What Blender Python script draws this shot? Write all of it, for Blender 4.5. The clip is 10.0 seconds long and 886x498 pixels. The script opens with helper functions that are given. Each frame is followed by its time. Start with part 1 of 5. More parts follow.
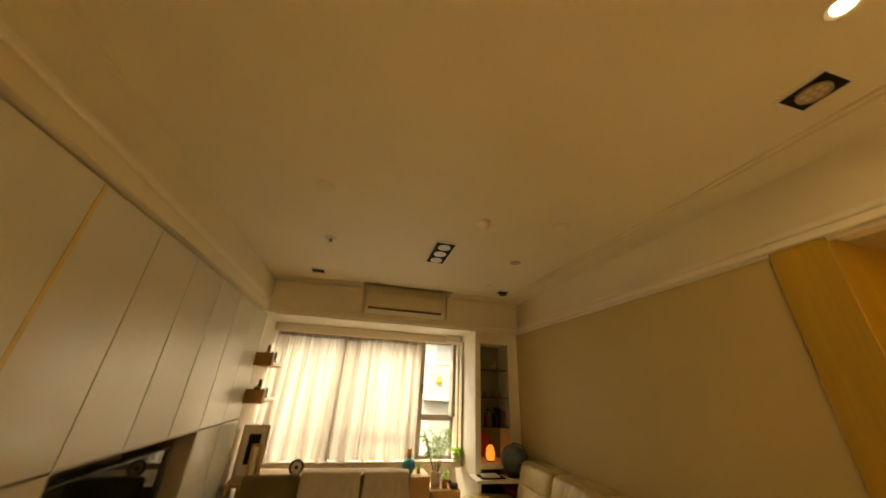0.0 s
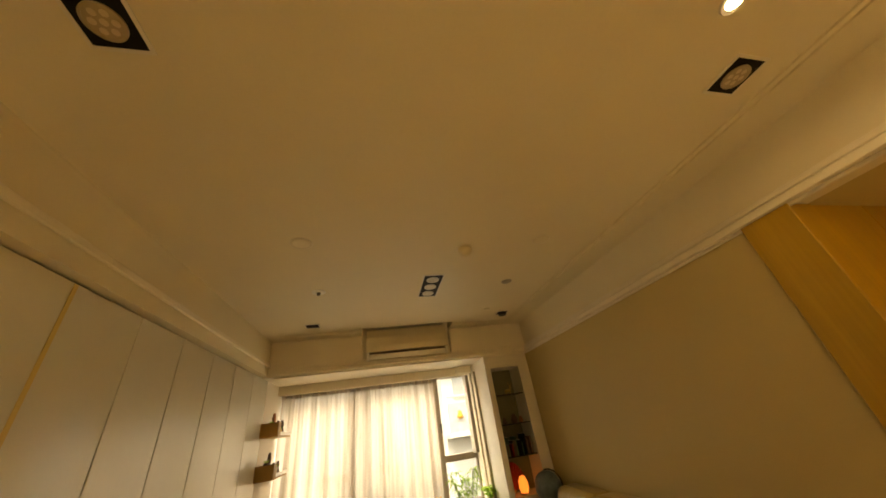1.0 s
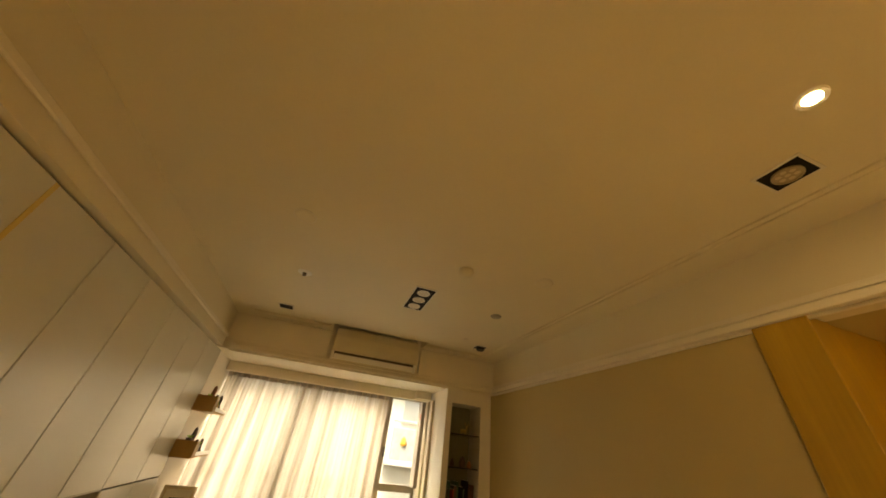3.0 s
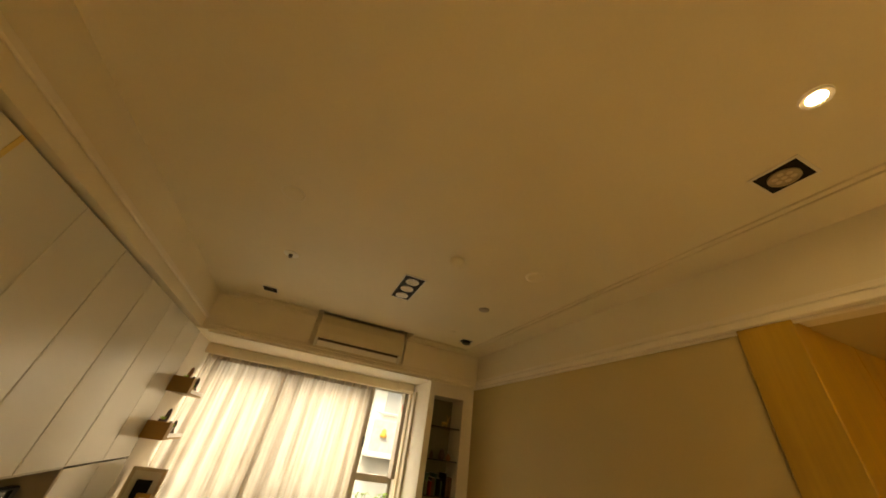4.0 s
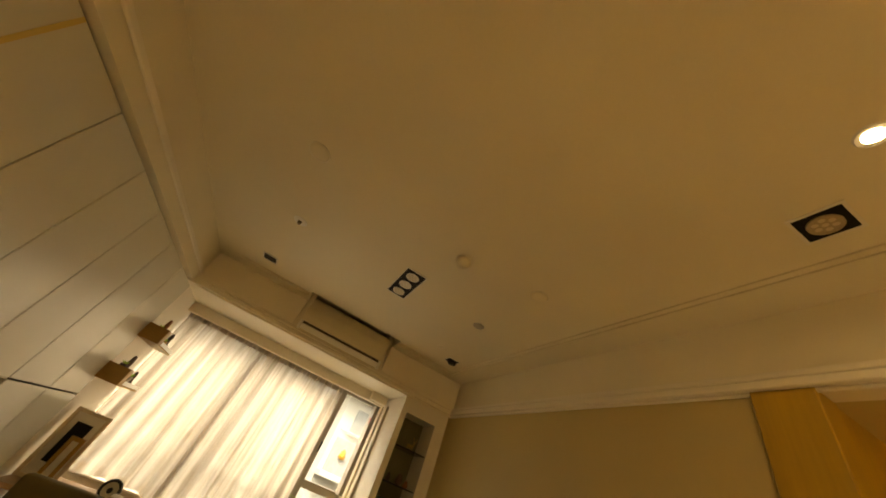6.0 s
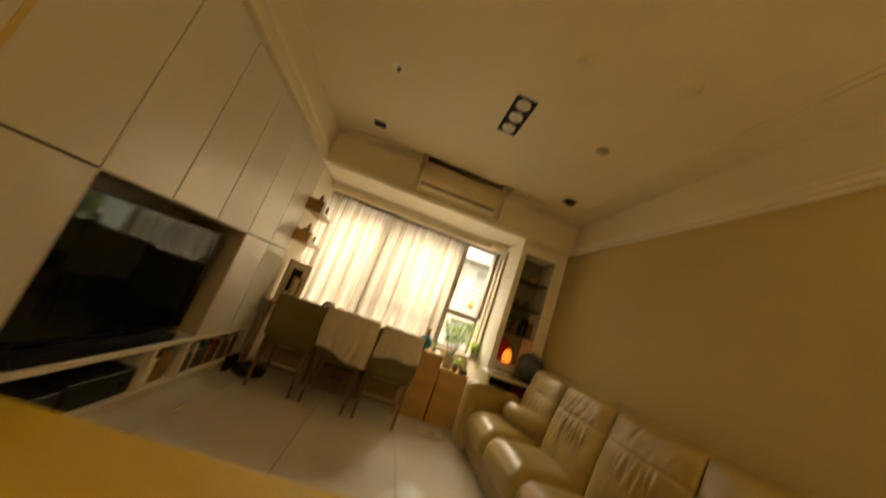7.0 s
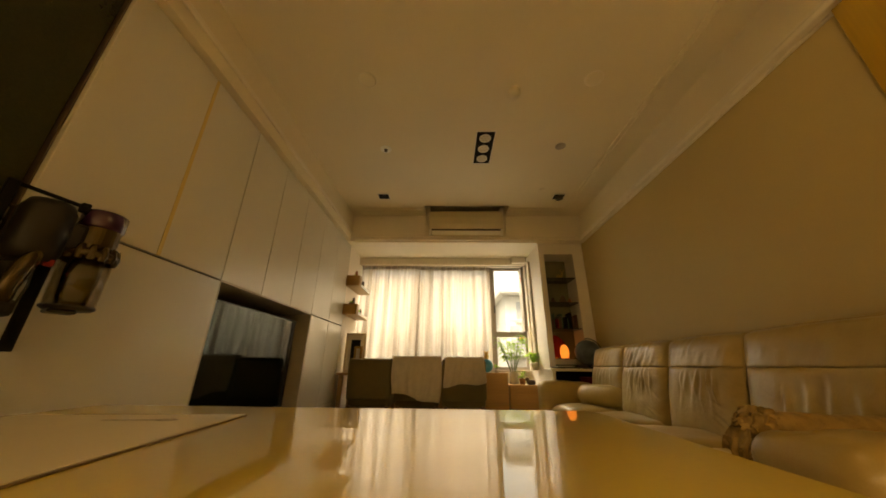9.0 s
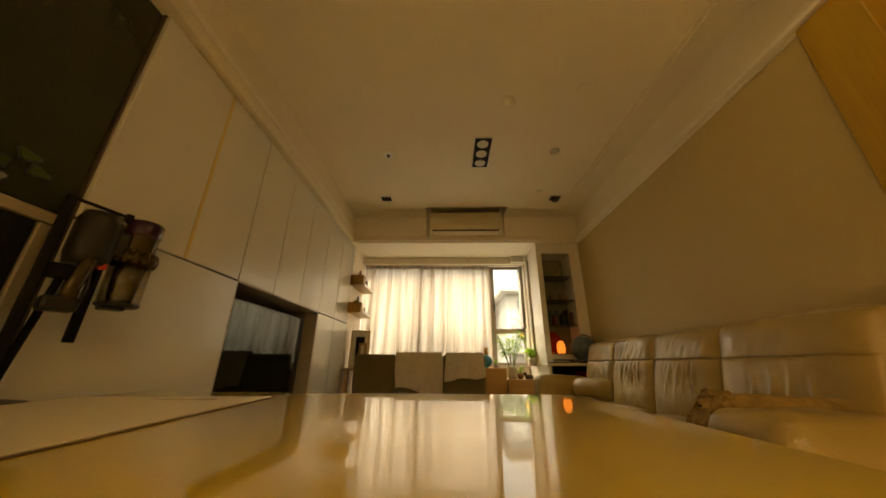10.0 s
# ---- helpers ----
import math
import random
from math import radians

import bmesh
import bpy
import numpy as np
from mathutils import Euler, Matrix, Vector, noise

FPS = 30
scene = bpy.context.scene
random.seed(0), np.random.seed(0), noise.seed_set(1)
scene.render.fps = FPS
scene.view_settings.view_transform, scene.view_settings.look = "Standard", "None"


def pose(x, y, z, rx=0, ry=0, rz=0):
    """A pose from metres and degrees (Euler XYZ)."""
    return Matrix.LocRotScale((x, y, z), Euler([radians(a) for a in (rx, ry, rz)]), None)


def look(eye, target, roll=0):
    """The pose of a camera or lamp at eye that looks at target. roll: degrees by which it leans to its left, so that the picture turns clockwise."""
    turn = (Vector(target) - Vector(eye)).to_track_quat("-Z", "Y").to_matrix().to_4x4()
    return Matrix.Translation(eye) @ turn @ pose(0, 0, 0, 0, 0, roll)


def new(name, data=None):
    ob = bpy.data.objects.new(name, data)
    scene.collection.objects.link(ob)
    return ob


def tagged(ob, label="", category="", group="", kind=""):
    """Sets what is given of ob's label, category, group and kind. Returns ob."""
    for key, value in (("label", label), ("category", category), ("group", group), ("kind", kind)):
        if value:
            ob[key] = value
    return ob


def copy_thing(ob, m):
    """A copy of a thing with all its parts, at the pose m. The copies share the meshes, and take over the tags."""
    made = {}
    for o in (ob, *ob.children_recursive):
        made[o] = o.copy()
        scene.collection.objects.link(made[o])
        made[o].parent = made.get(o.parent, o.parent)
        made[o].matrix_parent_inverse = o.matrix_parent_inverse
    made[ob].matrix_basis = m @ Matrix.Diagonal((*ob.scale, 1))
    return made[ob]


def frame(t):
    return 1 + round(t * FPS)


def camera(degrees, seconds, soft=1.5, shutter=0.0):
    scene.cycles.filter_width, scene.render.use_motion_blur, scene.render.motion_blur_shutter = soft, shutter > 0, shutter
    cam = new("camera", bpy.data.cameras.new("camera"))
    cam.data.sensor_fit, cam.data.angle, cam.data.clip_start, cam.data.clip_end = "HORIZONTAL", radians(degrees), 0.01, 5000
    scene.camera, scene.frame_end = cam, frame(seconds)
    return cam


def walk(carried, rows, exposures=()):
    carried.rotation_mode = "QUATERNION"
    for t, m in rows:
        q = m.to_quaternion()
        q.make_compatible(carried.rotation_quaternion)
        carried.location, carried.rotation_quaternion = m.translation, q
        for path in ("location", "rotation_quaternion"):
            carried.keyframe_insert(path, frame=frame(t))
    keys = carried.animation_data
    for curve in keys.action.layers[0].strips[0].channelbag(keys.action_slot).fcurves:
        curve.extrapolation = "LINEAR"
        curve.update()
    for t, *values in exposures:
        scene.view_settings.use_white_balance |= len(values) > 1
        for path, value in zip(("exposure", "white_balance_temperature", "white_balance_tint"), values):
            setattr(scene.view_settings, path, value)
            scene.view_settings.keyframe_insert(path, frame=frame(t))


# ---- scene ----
cam = camera(110.0, 10.0, soft=1.7, shutter=0.3)
PATH = [
    (0, (1.155, 0.737, 1.691), (1.578, 2.511, 2.512), 2.7),
    (0.5, (1.208, 0.719, 1.686), (1.646, 2.441, 2.605), -8.2),
    (1, (1.225, 0.706, 1.708), (1.672, 2.390, 2.690), -8.7),
    (1.5, (1.196, 0.723, 1.716), (1.595, 2.401, 2.729), -1.4),
    (2, (1.178, 0.752, 1.715), (1.582, 2.403, 2.769), 3.2),
    (2.5, (1.175, 0.787, 1.714), (1.610, 2.398, 2.817), 5.5),
    (4, (1.199, 0.887, 1.683), (1.732, 2.476, 2.775), 8.8),
    (4.5, (1.219, 0.892, 1.684), (1.817, 2.481, 2.741), 9.9),
    (5, (1.242, 0.927, 1.679), (1.880, 2.525, 2.700), 13.0),
    (5.2, (1.202, 0.965, 1.653), (1.854, 2.559, 2.670), 14.4),
    (6.3, (1.347, 1.059, 1.503), (1.666, 2.557, 2.789), 26.4),
    (6.5, (1.348, 1.065, 1.527), (1.639, 2.623, 2.748), 25.1),
    (6.7, (1.316, 1.119, 1.487), (1.623, 2.863, 2.416), 22.5),
    (6.9, (1.347, 1.199, 1.285), (1.571, 3.100, 1.866), 20.7),
    (7, (1.353, 1.175, 1.212), (1.533, 3.128, 1.605), 19.7),
    (7.2, (1.308, 1.132, 1.171), (1.398, 3.124, 1.315), 16.7),
    (7.3, (1.300, 1.102, 1.106), (1.351, 3.096, 1.256), 14.6),
    (7.4, (1.309, 1.072, 1.043), (1.329, 3.062, 1.245), 12.8),
    (7.5, (1.355, 1.042, 0.980), (1.330, 3.023, 1.252), 11.1),
    (8, (1.396, 0.957, 0.888), (1.346, 2.862, 1.495), 4.8),
    (8.5, (1.404, 0.867, 0.855), (1.362, 2.742, 1.549), 1.8),
    (9, (1.395, 0.789, 0.827), (1.362, 2.660, 1.533), 0.6),
    (9.5, (1.404, 0.683, 0.802), (1.371, 2.555, 1.507), 0.6),
    (10, (1.410, 0.638, 0.791), (1.367, 2.512, 1.489), 0.4),
]
walk(cam, [(t, look(eye, target, roll)) for t, eye, target, roll in PATH],
     exposures=[(0.0, 0.59, 8600, 5), (5.0, 0.43, 8600, 5), (6.5, 0.40, 8600, 5), (7.4, 0.70, 8600, 5), (8.5, 0.51, 8600, 5), (10.0, 0.37, 8600, 5)])

# ---- world, daylight and lamps ----
world = bpy.data.worlds.new("world")
scene.world = world
world.use_nodes = True
wn = world.node_tree
sky = wn.nodes.new("ShaderNodeTexSky")
sky.sky_type = "NISHITA"
sky.sun_disc = False
sky.sun_elevation, sky.sun_rotation = radians(55), radians(207)
sky.air_density, sky.dust_density = 1.5, 4.0
haze = wn.nodes.new("ShaderNodeHueSaturation")
haze.inputs["Saturation"].default_value = 0.2
wn.links.new(sky.outputs[0], haze.inputs["Color"])
wn.links.new(haze.outputs[0], wn.nodes["Background"].inputs[0])
wn.nodes["Background"].inputs[1].default_value = 0.34

sun_data = bpy.data.lights.new("sun", "SUN")
sun_data.energy, sun_data.angle, sun_data.color = 3.0, radians(12), (1.0, 0.95, 0.88)
sun = new("sun", sun_data)
sun.matrix_world = look((0, 0, 20), (2.5, 5, 12))

sky_light = bpy.data.lights.new("window_daylight", "AREA")
sky_light.shape, sky_light.size, sky_light.size_y = "RECTANGLE", 5.0, 2.4
sky_light.energy, sky_light.color = 720.0, (1.0, 0.95, 0.90)
window_light = new("window_daylight", sky_light)
window_light.matrix_world = look((1.38, 8.4, 4.75), (1.38, 5.5, 1.6))

# warm lit downlight over the sofa's side; two unseen fill lamps added further back
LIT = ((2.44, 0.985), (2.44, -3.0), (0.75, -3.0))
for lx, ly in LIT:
    spot_data = bpy.data.lights.new("downlight_or_fill_beam", "SPOT")
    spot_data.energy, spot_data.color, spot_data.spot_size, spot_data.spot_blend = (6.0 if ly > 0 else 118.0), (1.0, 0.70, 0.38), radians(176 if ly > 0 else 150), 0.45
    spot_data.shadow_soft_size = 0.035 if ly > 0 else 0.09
    new("downlight_or_fill_beam", spot_data).matrix_world = look((lx, ly, 2.80 if ly > 0 else 2.72), (lx, ly, 0.0))


# ---- materials ----
def material(name, color, rough=0.5, metal=0.0, spread=0.08, scale=6.0, fine=120.0, bump=0.1, coat=0.0, axis=None, alpha=1.0):
    """A surface whose colour varies at two scales, with a fine relief. axis stretches the grain along that axis."""
    m = bpy.data.materials.new(name)
    m.use_nodes = True
    n, l = m.node_tree.nodes, m.node_tree.links
    b = n["Principled BSDF"]
    co = n.new("ShaderNodeTexCoord")
    mp = n.new("ShaderNodeMapping")
    l.new(co.outputs["Object"], mp.inputs[0])
    if axis is not None:
        s = [1.0, 1.0, 1.0]
        s[axis] = 0.06
        mp.inputs["Scale"].default_value = s
    big, small = n.new("ShaderNodeTexNoise"), n.new("ShaderNodeTexNoise")
    big.inputs["Scale"].default_value, small.inputs["Scale"].default_value = scale, fine
    big.inputs["Detail"].default_value = 5
    small.inputs["Detail"].default_value = 3
    info = n.new("ShaderNodeObjectInfo")
    mix = n.new("ShaderNodeMath")
    mix.operation = "MULTIPLY_ADD"
    mix.inputs[1].default_value = 0.4
    l.new(small.outputs[0], mix.inputs[0])
    l.new(big.outputs[0], mix.inputs[2])
    ramp = n.new("ShaderNodeValToRGB")
    ramp.color_ramp.elements[0].position, ramp.color_ramp.elements[1].position = 0.4, 1.0
    ramp.color_ramp.elements[0].color = (*[max(0, c * (1 - spread * 1.6)) for c in color], 1)
    ramp.color_ramp.elements[1].color = (*[min(1, c * (1 + spread)) for c in color], 1)
    for t in (big, small):
        l.new(mp.outputs[0], t.inputs["Vector"])
    l.new(mix.outputs[0], ramp.inputs[0])
    l.new(ramp.outputs[0], b.inputs["Base Color"])
    rr = n.new("ShaderNodeMapRange")
    rr.inputs[3].default_value, rr.inputs[4].default_value = rough * 0.85, min(1, rough * 1.2)
    l.new(big.outputs[0], rr.inputs[0])
    l.new(rr.outputs[0], b.inputs["Roughness"])
    b.inputs["Metallic"].default_value = metal
    b.inputs["Coat Weight"].default_value = coat
    b.inputs["Coat Roughness"].default_value = 0.025
    bp = n.new("ShaderNodeBump")
    bp.inputs["Strength"].default_value, bp.inputs["Distance"].default_value = bump, 0.004
    l.new(mix.outputs[0], bp.inputs["Height"])
    l.new(bp.outputs[0], b.inputs["Normal"])
    return m


def glow(name, color, strength):
    m = bpy.data.materials.new(name)
    m.use_nodes = True
    b = m.node_tree.nodes["Principled BSDF"]
    b.inputs["Base Color"].default_value = (*color, 1)
    b.inputs["Emission Color"].default_value = (*color, 1)
    b.inputs["Emission Strength"].default_value = strength
    return m


def clear(name, color, rough=0.02):
    m = bpy.data.materials.new(name)
    m.use_nodes = True
    b = m.node_tree.nodes["Principled BSDF"]
    b.inputs["Base Color"].default_value = (*color, 1)
    b.inputs["Transmission Weight"].default_value = 1.0
    b.inputs["Roughness"].default_value = rough
    b.inputs["IOR"].default_value = 1.45
    return m


CEILING = material("ceiling_paint", (0.79, 0.71, 0.52), 0.55, spread=0.03, scale=1.5, bump=0.05)
TRIM = material("trim_paint", (0.83, 0.76, 0.61), 0.45, spread=0.03, scale=3, bump=0.04)
BEIGE = material("beige_wall_paint", (0.54, 0.42, 0.18), 0.6, spread=0.05, scale=1.2, fine=220, bump=0.12)
WHITE_WALL = material("white_wall_paint", (0.80, 0.74, 0.63), 0.6, spread=0.03, scale=2, bump=0.06)
LACQUER = material("white_lacquer", (0.70, 0.675, 0.58), 0.22, spread=0.025, scale=1.5, bump=0.02, coat=0.25)
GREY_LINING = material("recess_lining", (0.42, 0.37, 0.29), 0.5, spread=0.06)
GOLD_EDGE = material("oak_edge_strip", (0.66, 0.50, 0.17), 0.4, spread=0.1, axis=2)
DARK_GAP = material("shadow_joint", (0.12, 0.09, 0.06), 0.8)
TILE = material("polished_porcelain_tile", (0.84, 0.79, 0.68), 0.05, spread=0.06, scale=2.5, fine=60, bump=0.002, coat=0.5)
GROUT = material("tile_grout", (0.12, 0.10, 0.08), 0.9)
TABLE_TOP = material("yellow_laminate", (0.72, 0.53, 0.085), 0.35, spread=0.05, scale=3, fine=90, bump=0.0, coat=1.0)
TABLE_TOP.node_tree.nodes["Principled BSDF"].inputs["Specular IOR Level"].default_value = 0.15
TABLE_TOP.node_tree.nodes["Principled BSDF"].inputs["Coat Roughness"].default_value = 0.012
TABLE_TOP.node_tree.nodes["Principled BSDF"].inputs["Coat IOR"].default_value = 1.38
TABLE_EDGE = material("light_table_edge", (0.66, 0.52, 0.28), 0.3, spread=0.05)
TABLE_LEG = material("table_leg_wood", (0.38, 0.23, 0.09), 0.45, spread=0.15, axis=2)
MAT_WHITE = material("pale_mat_plastic", (0.78, 0.69, 0.50), 0.35, spread=0.04, scale=4, bump=0.03)
MAT_EDGE = material("mat_dark_edge", (0.22, 0.14, 0.07), 0.6)
PRINT = material("grey_print", (0.30, 0.23, 0.16), 0.6)
OAK = material("honey_oak", (0.47, 0.29, 0.042), 0.38, spread=0.15, scale=5, fine=60, bump=0.12, axis=2)
BOX_WOOD = material("box_wood", (0.52, 0.29, 0.09), 0.45, spread=0.2, scale=6, fine=70, bump=0.1, axis=0)
SHELF_WOOD = material("shelf_wood", (0.36, 0.205, 0.045), 0.45, spread=0.18, axis=0)
LEG_WOOD = material("chair_leg_wood", (0.20, 0.11, 0.045), 0.4, spread=0.2, axis=2)
DESK_WOOD = material("desk_wood", (0.42, 0.25, 0.10), 0.4, spread=0.2, axis=0)
CHAIR_CLOTH = material("olive_chair_fabric", (0.155, 0.118, 0.045), 0.85, spread=0.1, scale=12, fine=400, bump=0.35)
TOWEL = material("cream_towel", (0.60, 0.53, 0.42), 0.95, spread=0.07, scale=20, fine=500, bump=0.6)
BLANKET = material("tan_blanket", (0.34, 0.225, 0.075), 0.95, spread=0.22, scale=26, fine=420, bump=0.8)
LEATHER = material("taupe_leather", (0.43, 0.315, 0.11), 0.30, spread=0.08, scale=7, fine=260, bump=0.16)
LEATHER.node_tree.nodes["Principled BSDF"].inputs["Specular IOR Level"].default_value = 0.62
wrinkle = LEATHER.node_tree.nodes.new("ShaderNodeTexNoise")
wrinkle.inputs["Scale"].default_value, wrinkle.inputs["Detail"].default_value, wrinkle.inputs["Distortion"].default_value = 11.0, 4.0, 1.6
second_bump = LEATHER.node_tree.nodes.new("ShaderNodeBump")
second_bump.inputs["Strength"].default_value, second_bump.inputs["Distance"].default_value = 0.14, 0.02
LEATHER.node_tree.links.new(LEATHER.node_tree.nodes["Texture Coordinate"].outputs["Object"], wrinkle.inputs["Vector"])
LEATHER.node_tree.links.new(wrinkle.outputs[0], second_bump.inputs["Height"])
LEATHER.node_tree.links.new(LEATHER.node_tree.nodes["Bump"].outputs[0], second_bump.inputs["Normal"])
LEATHER.node_tree.links.new(second_bump.outputs[0], LEATHER.node_tree.nodes["Principled BSDF"].inputs["Normal"])
BLACK = material("black_plastic", (0.012, 0.012, 0.011), 0.35, spread=0.2)
BLACK_MATT = material("black_matt", (0.015, 0.014, 0.012), 0.6, spread=0.2)
SCREEN = material("tv_screen_glass", (0.003, 0.005, 0.004), 0.05, spread=0.05, bump=0.0)
SCREEN.node_tree.nodes["Principled BSDF"].inputs["Specular Tint"].default_value = (0.85, 1.0, 0.92, 1)
GREY_METAL = material("grey_aluminium", (0.34, 0.29, 0.23), 0.45, metal=0.2, spread=0.08)
BRIGHT_WHITE = material("clean_white_plastic", (0.90, 0.88, 0.82), 0.35, spread=0.02)
CREAM_PLASTIC = material("tan_cream_plastic", (0.74, 0.66, 0.47), 0.4, spread=0.04)
WHITE_PLASTIC = material("white_plastic", (0.78, 0.73, 0.62), 0.35, spread=0.03)
VENT_GREY = material("vent_grey", (0.13, 0.10, 0.07), 0.5)
BLACK_MATT.node_tree.nodes["Principled BSDF"].inputs["Specular IOR Level"].default_value = 0.1
CHALK = material("dark_olive_glass", (0.030, 0.033, 0.009), 0.25, spread=0.25, scale=2, bump=0.02)
PURPLE = material("purple_plastic", (0.055, 0.016, 0.055), 0.25, spread=0.1, coat=0.4)
BRONZE = material("bronze_plastic", (0.075, 0.052, 0.020), 0.26, metal=0.5, spread=0.1)
NICKEL = material("grey_nickel", (0.018, 0.015, 0.010), 0.45, metal=0.0, spread=0.1)
RED = material("red_plastic", (0.45, 0.03, 0.02), 0.4)
RED_PAPER = material("red_paper", (0.30, 0.02, 0.012), 0.7, spread=0.2)
GLOBE = material("globe_print", (0.13, 0.17, 0.19), 0.35, spread=0.4, scale=9)
BLUE = material("blue_toy_plastic", (0.05, 0.30, 0.45), 0.3, spread=0.1)
YELLOW = material("yellow_toy_plastic", (0.75, 0.38, 0.05), 0.4, spread=0.2)
STALK = material("bamboo_stalk_green", (0.12, 0.16, 0.03), 0.4, spread=0.2)
CERAMIC = material("pale_ceramic", (0.6, 0.52, 0.42), 0.25, spread=0.06)
TERRACOTTA = material("terracotta", (0.36, 0.15, 0.06), 0.7, spread=0.15)
DARK_CLAY = material("dark_brown_clay", (0.10, 0.055, 0.03), 0.5, spread=0.25)
GOLD = material("gold_figurine", (0.55, 0.38, 0.12), 0.3, metal=0.6)
PAPER = material("paper_white", (0.7, 0.66, 0.58), 0.8)
BOOK_GREEN = material("book_green", (0.06, 0.12, 0.07), 0.6)
BOOK_BROWN = material("book_brown", (0.20, 0.10, 0.05), 0.6)
FRAME_CREAM = material("cream_frame", (0.58, 0.48, 0.33), 0.4, spread=0.1)
FACADE = material("neighbour_render", (0.67, 0.64, 0.58), 0.8, spread=0.06, scale=1.0, bump=0.2)
FACADE_DARK = material("neighbour_window", (0.34, 0.34, 0.33), 0.3)
ROOF_GREY = material("neighbour_roof", (0.47, 0.45, 0.43), 0.7, spread=0.15)
GROUND = material("street_ground", (0.25, 0.24, 0.22), 0.9)
GLASS = clear("window_glass", (0.97, 0.98, 0.97))


def thin_clear(name, color, gloss):
    """A thin clear wall: mostly see-through, with some gloss."""
    m = bpy.data.materials.new(name)
    m.use_nodes = True
    n, l = m.node_tree.nodes, m.node_tree.links
    t, g, mx = n.new("ShaderNodeBsdfTransparent"), n.new("ShaderNodeBsdfGlossy"), n.new("ShaderNodeMixShader")
    t.inputs[0].default_value = (*color, 1)
    g.inputs["Roughness"].default_value = 0.08
    mx.inputs[0].default_value = gloss
    l.new(t.outputs[0], mx.inputs[1])
    l.new(g.outputs[0], mx.inputs[2])
    l.new(mx.outputs[0], n["Material Output"].inputs[0])
    return m


def leafy(name, color):
    """Foliage that lets some light through."""
    m = material(name, color, 0.4, spread=0.35, scale=8)
    n, l = m.node_tree.nodes, m.node_tree.links
    t, mx = n.new("ShaderNodeBsdfTranslucent"), n.new("ShaderNodeMixShader")
    t.inputs[0].default_value = (color[0] * 2.2, color[1] * 2.2, color[2] * 1.5, 1)
    mx.inputs[0].default_value = 0.45
    l.new(n["Principled BSDF"].outputs[0], mx.inputs[1])
    l.new(t.outputs[0], mx.inputs[2])
    l.new(mx.outputs[0], n["Material Output"].inputs[0])
    return m


BIN_GLASS = thin_clear("clear_bin", (0.80, 0.76, 0.68), 0.10)
LED_OFF = material("unlit_lamp_lens", (0.62, 0.52, 0.36), 0.3, spread=0.1)
LED_SEEN = material("white_lamp_lens", (0.80, 0.74, 0.62), 0.25, spread=0.05)
LED_DULL = material("dull_lamp_lens", (0.42, 0.34, 0.22), 0.35, spread=0.1)
LED_ON = glow("lit_lamp_lens", (1.0, 0.80, 0.50), 60.0)
SALT_GLOW = glow("salt_lamp_glow", (1.0, 0.27, 0.045), 0.85)
GREEN = leafy("leaf_green", (0.21, 0.33, 0.05))
STAIN_GREEN = material("stained_green", (0.06, 0.09, 0.02), 0.2)
STAIN_YELLOW = material("stained_yellow", (0.30, 0.20, 0.05), 0.2)
STAIN_RED = material("stained_red", (0.22, 0.05, 0.03), 0.2)
STAIN_PALE = material("stained_pale", (0.30, 0.32, 0.26), 0.2)


def curtain_cloth():
    m = bpy.data.materials.new("linen_curtain")
    m.use_nodes = True
    n, l = m.node_tree.nodes, m.node_tree.links
    for x in list(n):
        n.remove(x)
    out = n.new("ShaderNodeOutputMaterial")
    co, mp = n.new("ShaderNodeTexCoord"), n.new("ShaderNodeMapping")
    mp.inputs["Scale"].default_value = (1, 1, 0.03)
    l.new(co.outputs["Object"], mp.inputs[0])
    st, we = n.new("ShaderNodeTexNoise"), n.new("ShaderNodeTexNoise")
    st.inputs["Scale"].default_value, we.inputs["Scale"].default_value = 13, 260
    l.new(mp.outputs[0], st.inputs["Vector"])
    l.new(co.outputs["Object"], we.inputs["Vector"])
    add = n.new("ShaderNodeMath")
    add.operation = "MULTIPLY_ADD"
    add.inputs[1].default_value = 0.25
    l.new(we.outputs[0], add.inputs[0])
    l.new(st.outputs[0], add.inputs[2])
    # vertical bands in the colour mimic fold shading and doubled gathers
    ramp = n.new("ShaderNodeValToRGB")
    ramp.color_ramp.elements[0].position, ramp.color_ramp.elements[1].position = 0.36, 0.78
    ramp.color_ramp.elements[0].color, ramp.color_ramp.elements[1].color = (0.34, 0.27, 0.195, 1), (0.60, 0.54, 0.46, 1)
    l.new(add.outputs[0], ramp.inputs[0])
    d, t, mx = n.new("ShaderNodeBsdfDiffuse"), n.new("ShaderNodeBsdfTranslucent"), n.new("ShaderNodeMixShader")
    for s in (d, t):
        l.new(ramp.outputs[0], s.inputs[0])
    mx.inputs[0].default_value = 0.54
    l.new(d.outputs[0], mx.inputs[1])
    l.new(t.outputs[0], mx.inputs[2])
    tr, mx2 = n.new("ShaderNodeBsdfTransparent"), n.new("ShaderNodeMixShader")
    mx2.inputs[0].default_value = 0.10
    l.new(mx.outputs[0], mx2.inputs[1])
    l.new(tr.outputs[0], mx2.inputs[2])
    l.new(mx2.outputs[0], out.inputs[0])
    return m


CURTAIN = curtain_cloth()


# ---- mesh helpers ----
def mesh_of(bm, name, mat, smooth=False):
    me = bpy.data.meshes.new(name)
    bmesh.ops.recalc_face_normals(bm, faces=bm.faces)
    if smooth:
        for f in bm.faces:
            f.smooth = True
    bm.to_mesh(me)
    bm.free()
    me.materials.append(mat)
    return me


